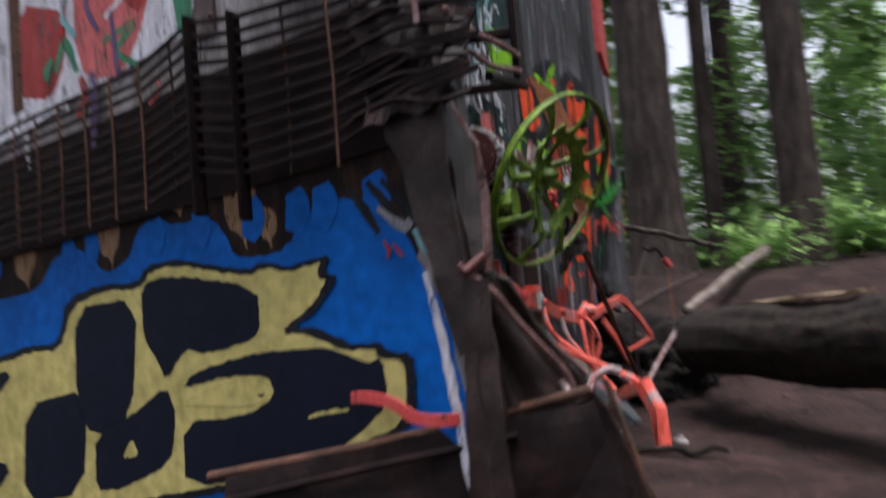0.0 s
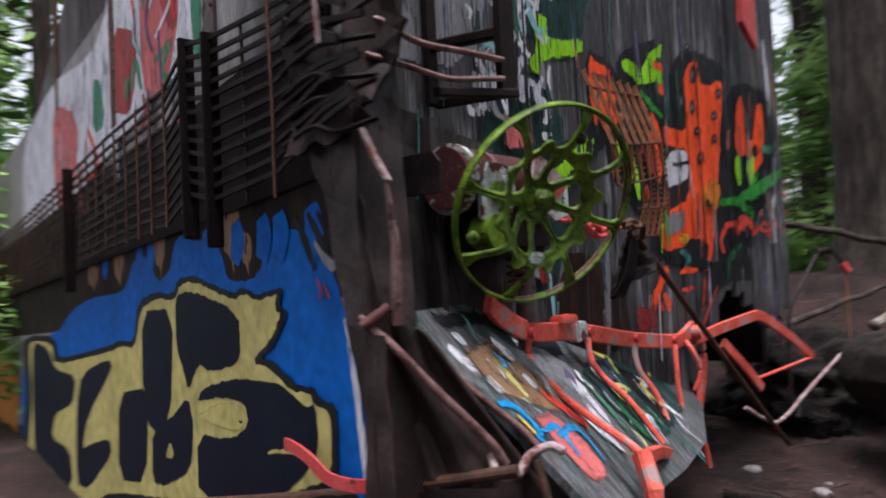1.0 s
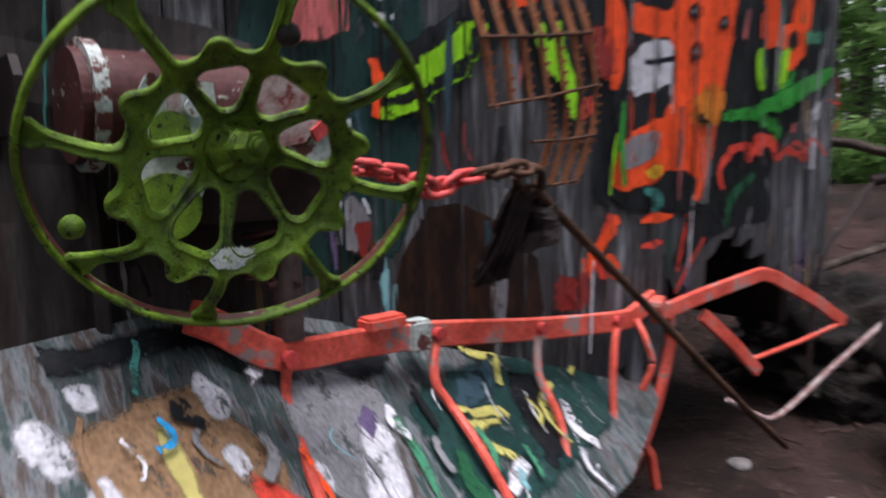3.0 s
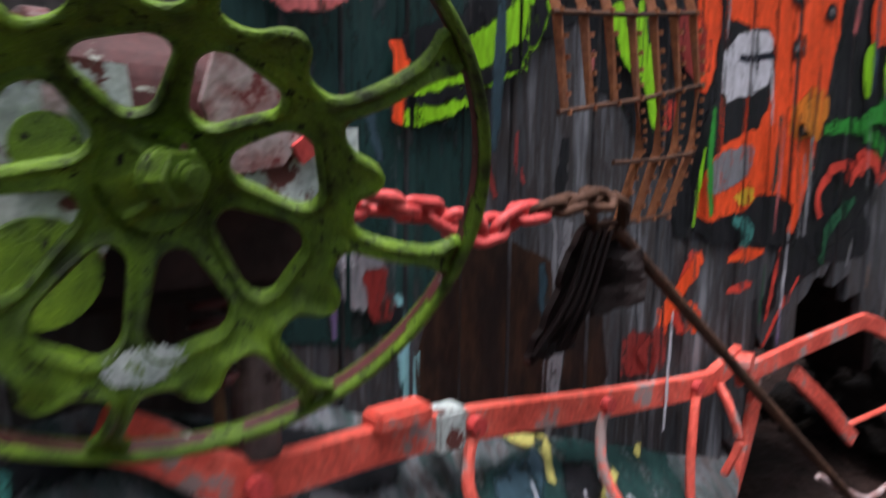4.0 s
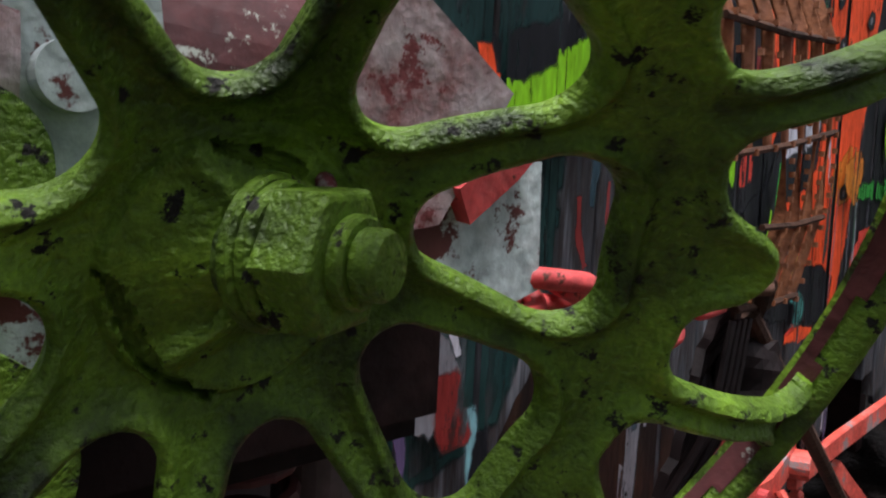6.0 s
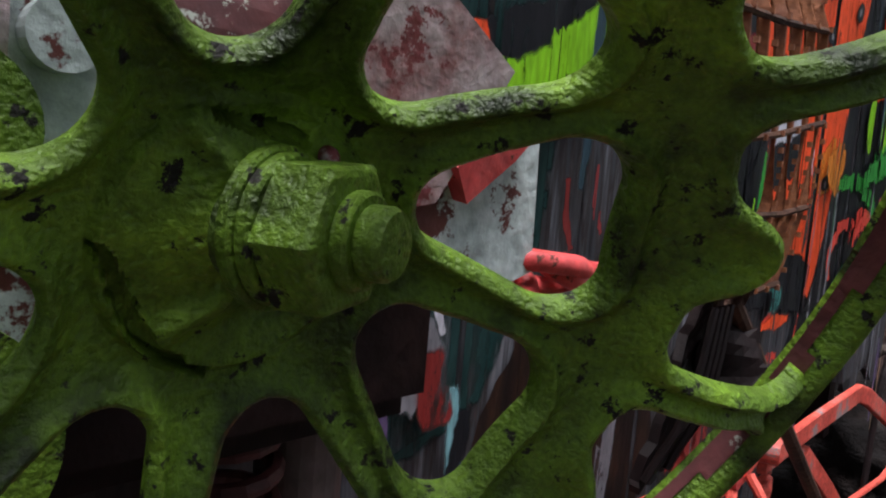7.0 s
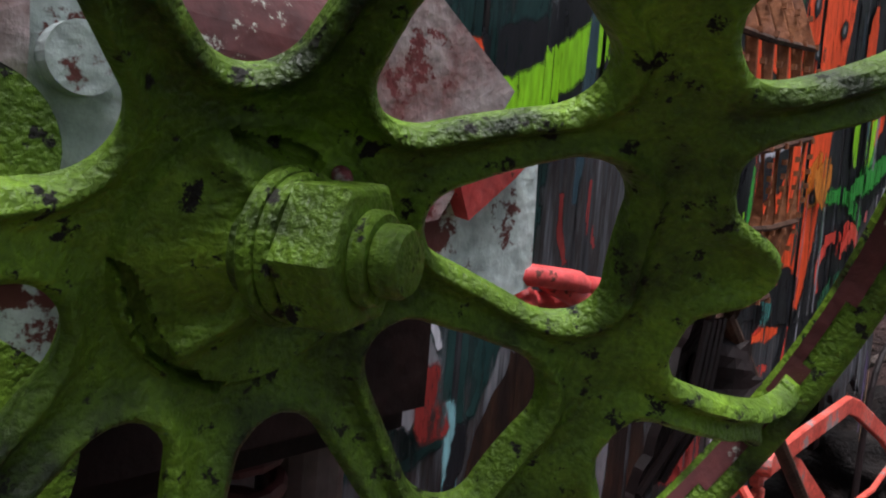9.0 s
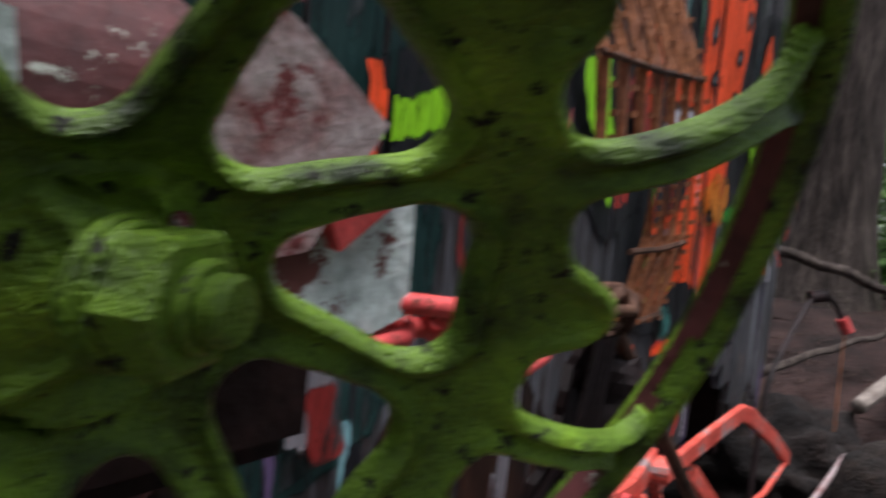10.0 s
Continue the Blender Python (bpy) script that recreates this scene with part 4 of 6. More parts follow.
def ragged(pts, closed=True, amp=0.010, step=0.012):
    out = []
    n = len(pts)
    for i in range(n if closed else n - 1):
        a, b = Vector((*pts[i], 0)), Vector((*pts[(i + 1) % n], 0))
        k = max(1, int((b - a).length / step))
        for j in range(k):
            p = a.lerp(b, j / k)
            q = Vector((p.x * 31, p.y * 31, 1.0))
            out.append((p.x + amp * (noise.noise(q) + 0.5 * noise.noise(q * 3)), p.y + amp * noise.noise(q + Vector((7, 3, 0)))))
    return out


def rounded(pts, times=1):
    for _ in range(times):
        out = []
        for i in range(len(pts)):
            a, b = pts[i], pts[(i + 1) % len(pts)]
            out += [(a[0] * 0.8 + b[0] * 0.2, a[1] * 0.8 + b[1] * 0.2), (a[0] * 0.2 + b[0] * 0.8, a[1] * 0.2 + b[1] * 0.8)]
        pts = out
    return pts


def ribbon(pts, width):
    c = spline([(x, y, 0) for x, y in pts], 6)
    left, right = [], []
    for i, p in enumerate(c):
        t = (c[min(i + 1, len(c) - 1)] - c[max(i - 1, 0)]).normalized()
        w = width / 2 * (0.65 + 0.35 * math.sin(math.pi * i / (len(c) - 1)))
        left.append((p.x - t.y * w, p.y + t.x * w))
        right.append((p.x + t.y * w, p.y - t.x * w))
    return left + right[::-1]


def clip(pts, lo, hi):
    for sign, lim in ((1, lo), (-1, -hi)):
        out = []
        for i in range(len(pts)):
            a, b = pts[i], pts[(i + 1) % len(pts)]
            ia, ib = sign * a[0] >= lim, sign * b[0] >= lim
            if ia:
                out.append(a)
            if ia != ib:
                k = (sign * lim - a[0]) / (b[0] - a[0])
                out.append((sign * lim, a[1] + k * (b[1] - a[1])))
        pts = out
        if len(pts) < 3:
            return []
    return pts


def fill(bm, pts, place, soft_by, lo=-99.0, hi=99.0):
    """Triangles inside an outline, which may cross itself; cover falls to nothing at its border, but not at a joint (lo, hi)."""
    n = len(pts)
    area = sum(pts[i][0] * pts[(i + 1) % n][1] - pts[(i + 1) % n][0] * pts[i][1] for i in range(n))
    sign = 1 if area > 0 else -1
    inner = []
    for i in range(n):
        a, b = pts[i - 1], pts[(i + 1) % n]
        t = Vector((b[0] - a[0], b[1] - a[1]))
        t = t.normalized() if t.length > 1e-9 else Vector((1, 0))
        inner.append((min(max(pts[i][0] - sign * t.y * soft_by, lo), hi), pts[i][1] + sign * t.x * soft_by))
    ring = [(n + i, n + (i + 1) % n) for i in range(n)]
    v, _, f, orig, _, _ = delaunay_2d_cdt([Vector(p) for p in list(pts) + inner], ring, [list(range(n))], 1, 1e-5)
    layer = bm.verts.layers.float.get("cover") or bm.verts.layers.float.new("cover")
    vs = []
    for p, o in zip(v, orig):
        q = bm.verts.new(place(p.x, p.y))
        joint = p.x < lo + 1e-5 or p.x > hi - 1e-5
        q[layer] = 1.0 if joint or any(k >= n for k in o) else (0.0 if o else 0.5)
        vs.append(q)
    for t in f:
        bm.faces.new([vs[i] for i in t])


def paint(where, colour, pts, width=0.0):
    coats[where] += 1
    lift = 0.0012 + 0.00025 * coats[where]
    soft_by = {"wall": 0.016, "side": 0.008, "slab": 0.030}[where]
    if width:
        soft_by = min(soft_by, width * (0.48 if where == 'slab' else 0.38))
    pts = ragged(ribbon(pts, width * 1.25), amp=0.005) if width else ragged(rounded(pts), amp=0.006)
    bm = bmesh.new()
    if where == "wall":
        for i in range(PLANKS):
            lo = PLANK_0 + i * PLANK_W + 0.003
            hi = lo + PLANK_W - 0.006
            piece = clip(pts, lo, hi)
            if piece:
                x = WALL + PLANK_OUT[i] + lift
                fill(bm, piece, lambda d, z: (x, d, z), soft_by, lo, hi)
        parent = wall_end
    elif where == "side":
        fill(bm, pts, lambda x, z: (x, -lift, z), soft_by)
        parent = wall_side
    else:
        nrm = Vector((0.949, 0.341, 1.0)).normalized()
        fill(bm, pts, lambda d, o: Vector((o, d, slab_z(o, d))) + nrm * (0.0105 + lift), soft_by)
        parent = sheet
    part("painted_shape", bm, PAINTS[colour], parent, colour.rstrip("2gY") + " graffiti paint")


# ---- paint on the end wall, on the side and on the sloping sheet ----
paint('wall', 'deepteal', [(2.6,1.05), (2.95,1.0), (3.12,1.3), (3.05,1.75), (2.72,1.85), (2.58,1.5)])
paint('wall', 'grey', [(2.05,1.7), (2.6,1.75), (2.75,2.3), (2.5,2.7), (2.1,2.7)])
paint('wall', 'deepteal', [(2.75,1.95), (3.2,1.85), (3.35,2.4), (3.0,2.9), (2.8,2.6)])
paint('wall', 'black', [(4.1,0.85), (4.45,1.0), (4.9,1.0), (4.75,1.25), (4.3,1.2)])
paint('wall', 'scorch', [(3.0,0.75), (3.5,0.8), (3.45,1.05), (3.1,1.2), (2.95,1.0)])
paint('wall', 'grey', [(3.3,0.7), (3.35,1.2)], 0.050)
paint('wall', 'palered', [(5.02,1.35), (5.05,2.1)], 0.050)
paint('wall', 'white', [(5.2,1.2), (5.25,1.9), (5.2,2.4)], 0.060)
paint('wall', 'black', [(4.529,1.899), (4.746,2.082), (5.244,2.113), (5.35,1.722), (5.352,1.535), (4.958,1.356), (4.772,1.128), (4.437,1.004), (4.339,1.099), (4.43,1.385)])
paint('wall', 'black', [(3.476,1.982), (3.931,2.16), (3.812,1.114), (3.682,1.141), (3.689,1.365), (3.664,1.79), (3.509,1.814)])
paint('wall', 'black', [(2.911,1.42), (2.978,1.452), (3.061,1.514), (3.084,1.573), (3.232,1.633), (3.271,1.609), (3.261,1.536), (3.184,1.459), (3.103,1.423), (3.028,1.367), (2.934,1.359)])
paint('wall', 'black', [(3.239,1.96), (3.424,1.952), (3.525,1.871), (3.493,1.671), (3.319,1.55), (3.24,1.514), (3.171,1.558), (3.239,1.655)])
paint('wall', 'black', [(3.361, 1.631), (3.55, 1.691), (3.781, 1.776), (3.904, 1.677), (3.909, 1.51), (3.8, 1.399), (3.661, 1.309), (3.578, 1.319), (3.509, 1.416), (3.395, 1.458)])
paint('wall', 'lime', [(2.878,1.839), (2.887,1.794), (2.95,1.798), (2.979,1.863), (3.235,1.919), (3.243,1.998), (3.001,1.936), (3.004,2.032), (2.893,2.008), (2.934,1.904)])
paint('wall', 'orange', [(3.258,1.939), (3.405,1.923), (3.476,1.853), (3.48,1.767), (3.445,1.681), (3.416,1.716), (3.371,1.657), (3.344,1.7), (3.305,1.65), (3.253,1.738)])
paint('wall', 'darkred', [(3.3,1.878), (3.417,1.882), (3.423,1.845), (3.308,1.832)])
paint('wall', 'lime', [(3.528,1.959), (3.58,1.992), (3.631,1.976), (3.69,1.957), (3.788,2.057), (3.927,2.123), (3.937,2.077), (3.824,2.002), (3.916,1.965), (3.889,1.913), (3.79,1.91), (3.673,1.87), (3.619,1.905), (3.544,1.915)])
paint('wall', 'green', [(3.672,1.859), (3.76,1.814), (3.875,1.765)], 0.035)
paint('wall', 'orange', [(3.796,2.021), (3.914,2.017), (3.908,1.973), (3.805,1.971)])
paint('wall', 'orange', [(3.815,1.921), (3.91,1.916), (3.903,1.863), (3.825,1.876)])
paint('wall', 'orange', [(3.745,1.782), (3.812,1.762), (3.869,1.646), (3.822,1.456), (3.762,1.476), (3.74,1.612)])
paint('wall', 'black', [(3.868,1.839), (4.059,2.111), (4.291,2.154), (4.643,2.135), (4.621,1.911), (4.502,1.601), (4.436,1.359), (4.314,1.061), (4.202,1.078), (3.754,1.116), (3.765,1.367), (3.82,1.438)])
paint('wall', 'orange', [(3.881,1.746), (4.054,1.726), (4.14,1.78), (4.099,1.944), (4.149,2.057), (4.256,2.106), (4.304,1.969), (4.58,2.07), (4.571,1.932), (4.464,1.625), (4.404,1.384), (4.296,1.1), (4.24,1.112), (4.267,1.208), (4.085,1.224), (4.045,1.185), (3.786,1.152), (3.793,1.28), (3.882,1.353), (4.102,1.42), (4.13,1.635), (3.868,1.637)])
paint('wall', 'white', [(3.889,1.615), (4.115,1.656), (4.113,1.505), (4.022,1.475), (3.876,1.44)])
paint('wall', 'navy', [(3.907,1.564), (4.116,1.599), (4.122,1.574), (3.988,1.546)])
paint('wall', 'grey', [(3.837,1.318), (3.922,1.347), (4.059,1.36), (4.04,1.282), (3.949,1.238), (3.818,1.225)])
paint('wall', 'yellow', [(3.948,1.224), (4.064,1.263), (4.064,1.195), (3.987,1.2)])
paint('wall', 'amber', [(4.22,1.455), (4.352,1.544), (4.381,1.397), (4.287,1.355), (4.224,1.379)])
paint('wall', 'black', [(4.25,2.023), (4.233,1.98), (4.204,1.96), (4.18,1.972), (4.175,2.011), (4.191,2.053), (4.219,2.074), (4.244,2.062)])
paint('wall', 'grey', [(4.227,2.019), (4.216,1.993), (4.201,1.991), (4.197,2.014), (4.208,2.04), (4.223,2.043)])
paint('wall', 'black', [(4.224,1.861), (4.208,1.826), (4.18,1.81), (4.156,1.82), (4.149,1.851), (4.164,1.885), (4.192,1.902), (4.217,1.892)])
paint('wall', 'grey', [(4.201,1.858), (4.191,1.837), (4.176,1.835), (4.171,1.854), (4.181,1.875), (4.196,1.877)])
paint('wall', 'black', [(4.112,1.876), (4.095,1.829), (4.064,1.806), (4.038,1.822), (4.033,1.866), (4.05,1.913), (4.08,1.937), (4.106,1.921)])
paint('wall', 'grey', [(4.088,1.873), (4.077,1.844), (4.061,1.842), (4.056,1.869), (4.068,1.898), (4.084,1.9)])
paint('wall', 'black', [(4.556,1.979), (4.54,1.95), (4.508,1.934), (4.48,1.942), (4.472,1.967), (4.488,1.996), (4.519,2.011), (4.548,2.004)])
paint('wall', 'grey', [(4.531,1.975), (4.52,1.957), (4.503,1.955), (4.497,1.97), (4.508,1.988), (4.524,1.991)])
paint('wall', 'black', [(4.471,1.852), (4.453,1.825), (4.419,1.811), (4.389,1.818), (4.379,1.841), (4.395,1.867), (4.429,1.881), (4.461,1.875)])
paint('wall', 'grey', [(4.443,1.848), (4.431,1.832), (4.413,1.83), (4.406,1.844), (4.417,1.86), (4.436,1.863)])
paint('wall', 'black', [(4.453,1.73), (4.437,1.706), (4.403,1.694), (4.372,1.7), (4.362,1.721), (4.378,1.745), (4.412,1.758), (4.443,1.752)])
paint('wall', 'grey', [(4.426,1.727), (4.415,1.713), (4.396,1.711), (4.389,1.724), (4.4,1.739), (4.418,1.74)])
paint('wall', 'black', [(4.26,1.747), (4.244,1.724), (4.213,1.712), (4.185,1.718), (4.175,1.739), (4.19,1.762), (4.221,1.774), (4.25,1.768)])
paint('wall', 'grey', [(4.234,1.745), (4.224,1.731), (4.207,1.729), (4.2,1.741), (4.211,1.756), (4.227,1.757)])
paint('wall', 'black', [(4.276,1.618), (4.259,1.592), (4.228,1.579), (4.199,1.588), (4.191,1.612), (4.206,1.638), (4.237,1.651), (4.266,1.643)])
paint('wall', 'grey', [(4.25,1.616), (4.239,1.6), (4.222,1.599), (4.216,1.614), (4.226,1.63), (4.243,1.631)])
paint('wall', 'black', [(4.332,1.4), (4.316,1.378), (4.284,1.368), (4.255,1.376), (4.246,1.398), (4.261,1.42), (4.293,1.43), (4.323,1.422)])
paint('wall', 'grey', [(4.306,1.399), (4.295,1.386), (4.278,1.385), (4.271,1.398), (4.282,1.412), (4.299,1.413)])
paint('wall', 'black', [(4.197,2.149), (4.183,2.125), (4.156,2.111), (4.131,2.115), (4.123,2.135), (4.137,2.159), (4.164,2.173), (4.189,2.169)])
paint('wall', 'grey', [(4.175,2.145), (4.166,2.13), (4.151,2.127), (4.145,2.139), (4.154,2.154), (4.169,2.157)])
paint('wall', 'orange', [(4.756,1.996), (4.827,2.011), (4.836,1.766), (4.935,1.787), (5.016,1.984), (5.123,2.016), (5.135,1.855), (5.086,1.671), (4.966,1.598), (4.88,1.592), (4.859,1.683), (4.739,1.656), (4.675,1.682), (4.667,1.778)])
paint('wall', 'black', [(5.023,1.719), (4.998,1.684), (4.947,1.666), (4.901,1.676), (4.887,1.708), (4.911,1.743), (4.962,1.761), (5.008,1.751)])
paint('wall', 'lime', [(4.65,1.66), (4.737,1.684), (4.754,1.568), (4.69,1.486), (4.637,1.577)])
paint('wall', 'green', [(4.998,1.6), (4.815,1.48), (4.914,1.462), (5.275,1.574)], 0.045)
paint('wall', 'green', [(4.413,1.405), (4.647,1.418), (4.839,1.368), (4.815,1.325)], 0.050)
paint('wall', 'darkgreen', [(4.454,1.017), (4.521,1.12), (4.669,1.199)], 0.050)
paint('wall', 'red', [(4.436,1.143), (4.407,1.222), (4.509,1.291), (4.64,1.303)], 0.040)
paint('wall', 'red', [(4.649,1.358), (4.737,1.349), (4.735,1.26), (4.635,1.265)])
paint('wall', 'red', [(4.849,1.24), (4.948,1.289), (5.131,1.243), (5.118,1.279)], 0.030)
paint('wall', 'lime', [(2.917,1.365), (2.936,1.395), (3.027,1.417), (3.112,1.47), (3.2,1.555), (3.237,1.604), (3.267,1.608), (3.242,1.524), (3.159,1.449), (3.09,1.42), (3.03,1.378), (2.959,1.363)])
paint('wall', 'black', [(2.901,1.49), (2.958,1.523), (3.077,1.578), (3.227,1.681), (3.263,1.552), (3.159,1.455), (3.027,1.398), (2.915,1.388)])
paint('wall', 'lime', [(2.919,1.463), (2.964,1.462), (3.083,1.53), (3.167,1.597), (3.216,1.607), (3.204,1.542), (3.129,1.477), (3.013,1.421), (2.929,1.404)])
paint('wall', 'orange', [(2.912,1.498), (2.924,1.447), (2.916,1.365)], 0.030)
paint('wall', 'white', [(2.568,1.854), (2.597,1.774), (2.651,1.714), (2.705,1.708)], 0.030)
paint('wall', 'white', [(2.662,1.854), (2.635,1.78), (2.684,1.719)], 0.025)
paint('wall', 'white', [(2.77,1.82), (2.814,1.782), (2.768,1.739), (2.732,1.77), (2.77,1.817)], 0.018)
paint('wall', 'white', [(2.786,1.733), (2.884,1.756), (2.914,1.677)], 0.030)
paint('wall', 'white', [(2.524,1.671), (2.549,1.608), (2.624,1.642)], 0.030)
paint('wall', 'red', [(3.664,0.964), (3.747,1.108), (3.795,1.099), (3.725,0.977), (3.771,0.904), (3.721,0.898), (3.693,0.94)])
paint('wall', 'darkred', [(3.497,0.915), (3.563,0.957), (3.664,0.903), (3.661,0.822), (3.534,0.832)])
paint('wall', 'red', [(3.946,1.069), (4.025,1.089)], 0.030)
paint('wall', 'red', [(4.206,1.08), (4.148,0.88)], 0.020)
paint('wall', 'teal', [(3.945,1.17), (4.032,1.136), (3.997,1.094)], 0.040)
paint('wall', 'lime', [(3.76,1.161), (3.793,1.344)], 0.015)
paint('wall', 'paleblue', [(2.916,1.1), (2.943,0.9)], 0.030)
paint('wall', 'grey', [(2.784,1.2), (2.874,1.202), (2.922,1.102), (2.836,1.059)])
paint('wall', 'darkred', [(2.84,1.149), (2.908,1.149), (2.928,1.049), (2.854,1.056)])
paint('wall', 'white', [(2.814,1.205), (2.825,1.174), (2.824,1.145)], 0.016)
paint('wall', 'white', [(2.875,1.196), (2.893,1.157)], 0.012)
paint('wall', 'darkred', [(3.105,1.342), (3.106,1.29), (3.126,1.245)], 0.018)
paint('wall', 'maroon', [(3.173,1.363), (3.174,1.308), (3.195,1.268)], 0.012)
paint('wall', 'orange', [(3.31, 1.687), (3.517, 1.757), (3.514, 1.71), (3.43, 1.67), (3.334, 1.635)])
paint('wall', 'lime', [(3.41, 1.611), (3.464, 1.637), (3.484, 1.573), (3.523, 1.653), (3.55, 1.583), (3.614, 1.474), (3.604, 1.371), (3.567, 1.386), (3.543, 1.467), (3.455, 1.501)])
paint('wall', 'darkred', [(3.606, 1.625), (3.749, 1.662), (3.79, 1.523), (3.706, 1.477)])
paint('wall', 'red', [(3.616, 1.435), (3.673, 1.451), (3.671, 1.392), (3.616, 1.366)])
paint('wall', 'green', [(3.821, 1.438), (3.812, 1.311), (3.83, 1.177)], 0.030)
paint('wall', 'lime', [(4.781, 1.634), (4.912, 1.704), (4.889, 1.553), (4.823, 1.511)])
paint('wall', 'green', [(4.64, 1.428), (5.03, 1.526), (5.30, 1.62)], 0.070)
paint('wall', 'green2', [(5.039, 1.763), (5.21, 1.779), (5.204, 1.718), (5.048, 1.702)])
paint('wall', 'red', [(4.927, 1.261), (5.004, 1.32), (5.086, 1.281), (5.161, 1.328), (5.293, 1.26)], 0.020)
paint('wall', 'red', [(5.298, 1.503), (5.458, 1.458), (5.358, 1.357)], 0.016)
paint('wall', 'red', [(4.588, 1.254), (4.678, 1.307), (4.787, 1.317), (4.838, 1.253)], 0.050)
paint('wall', 'amber', [(4.219, 1.452), (4.346, 1.523), (4.425, 1.482), (4.367, 1.367), (4.278, 1.38)])
paint('wall', 'orange', [(3.635, 0.904), (3.692, 0.993), (3.804, 1.094)], 0.050)
paint('wall', 'orange', [(3.741, 0.999), (3.831, 0.948), (3.787, 0.889), (3.737, 0.949)])
paint('wall', 'darkred', [(3.547, 0.897), (3.649, 0.963), (3.69, 0.857), (3.599, 0.839)])
paint('wall', 'orange', [(3.924, 1.071), (4.104, 1.077)], 0.030)
paint('wall', 'red', [(3.926, 0.989), (4.053, 0.994)], 0.025)
paint('wall', 'red', [(4.296, 0.99), (4.201, 0.893), (4.128, 0.813)], 0.020)
paint('wall', 'white', [(2.898, 1.588), (2.947, 1.592), (2.94, 1.554), (2.91, 1.555)])
paint('wall', 'orangeY', [(2.743, 1.544), (2.828, 1.567), (2.814, 1.521), (2.759, 1.516)])
paint('side', 'scorch', [(-6.3,0.7), (-1.4,0.95), (0.2,1.0), (0.7,1.0), (0.68,1.6), (0.0,1.5), (-2,1.45), (-6.3,1.3)])
paint('side', 'blue', [(-4.257,0.78), (-2.862,0.86), (-2.349,1.027), (-1.867,1.086), (-1.471,1.096), (-1.254,1.114), (-1.113,1.243), (-0.898,1.246), (-0.775,1.133), (-0.631,1.172), (-0.567,1.275), (-0.476,1.306), (-0.343,1.27), (-0.157,1.27), (-0.09,1.198), (-0.063,1.134), (0.039,1.117), (0.165,1.13), (0.262,1.227), (0.395,1.256), (0.532,1.204), (0.613,1.141), (0.669,1.019), (0.724,0.916), (0.752,0.816), (0.765,0.718), (0.808,0.53), (-4.495,-1.048)])
for rx, rz, rw, rh in ((-1.35, 1.20, 0.16, 0.20), (-0.74, 1.24, 0.13, 0.22), (-0.02, 1.25, 0.14, 0.24), (0.10, 1.19, 0.08, 0.13), (-0.33, 1.33, 0.12, 0.10), (-1.85, 1.17, 0.20, 0.15)):
    paint('side', 'tan', [(rx - rw * 0.6, rz + rh * 0.5), (rx - rw * 0.1, rz + rh * 0.62), (rx + rw * 0.6, rz + rh * 0.4), (rx + rw * 0.5, rz - rh * 0.05), (rx + rw * 0.2, rz - rh * 0.2), (rx + rw * 0.15, rz - rh * 0.5), (rx - rw * 0.05, rz - rh * 0.25), (rx - rw * 0.5, rz - rh * 0.15)])
for rx in (-1.6, -1.02, -0.86, -0.46, -0.22, 0.03, 0.22, 0.33, 0.52):
    paint('side', 'blue', [(rx - 0.02, 1.17), (rx + 0.01, 1.24), (rx - 0.005, 1.30)], 0.085)
for rx in (0.48, 0.56, 0.61):
    paint('side', 'black', [(rx - 0.06, 1.28), (rx, 1.21), (rx + 0.05, 1.13)], 0.03)
paint('side', 'paleblue', [(0.655,1.125), (0.765,1.105), (0.80,0.99), (0.745,0.955), (0.70,1.04)])
paint('side', 'paleblue', [(0.634,1.14), (0.74,1.11), (0.773,1.077), (0.684,1.045), (0.651,1.086)])
paint('side', 'white', [(0.67,1.02), (0.705,0.85), (0.735,0.65), (0.755,0.45)], 0.030)
paint('side', 'grey', [(0.724,0.916), (0.754,0.842), (0.76,0.767), (0.78,0.683)], 0.030)
paint('side', 'grey', [(0.532,1.201), (0.613,1.141), (0.642,1.16)], 0.030)
paint('side', 'black', [(-4.205,0.76), (-3.687,0.833), (-2.864,0.846), (-2.812,0.71), (-1.52,0.856), (-1.336,0.89), (-1.118,0.886), (-1.048,1.056), (-0.807,1.1), (-0.574,1.086), (-0.517,1.143), (-0.35,1.15), (0.014,1.079), (0.06,1.103), (0.18,1.077), (0.257,1.089), (0.347,1.097), (0.325,1.045), (0.379,1.03), (0.279,0.928), (0.187,0.892), (0.283,0.889), (0.414,0.835), (0.507,0.843), (0.528,0.814), (0.612,0.812), (0.62,0.708), (0.595,0.612), (0.44,0.55), (0.362,0.501), (-0.409,0.331), (-1.586,0.118), (-1.941,-0.008), (-2.497,-0.099), (-3.635,-0.344), (-4.561,-0.392), (-4.003,0.372)])
paint('side', 'cream', [(-3.894,0.744), (-3.646,0.795), (-2.979,0.807), (-2.925,0.668), (-1.503,0.828), (-1.339,0.862), (-1.104,0.86), (-1.001,1.032), (-0.781,1.075), (-0.563,1.063), (-0.494,1.122), (-0.352,1.131), (0.012,1.06), (0.066,1.086), (0.178,1.06), (0.263,1.073), (0.314,1.079), (0.292,1.036), (0.337,1.02), (0.243,0.934), (0.122,0.879), (0.245,0.874), (0.38,0.818), (0.482,0.827), (0.497,0.797), (0.583,0.795), (0.587,0.703), (0.566,0.62), (0.416,0.563), (0.34,0.514), (-0.406,0.355), (-1.582,0.154), (-1.936,0.027), (-2.492,-0.059), (-3.364,-0.241), (-4.183,-0.284), (-3.754,0.396)])
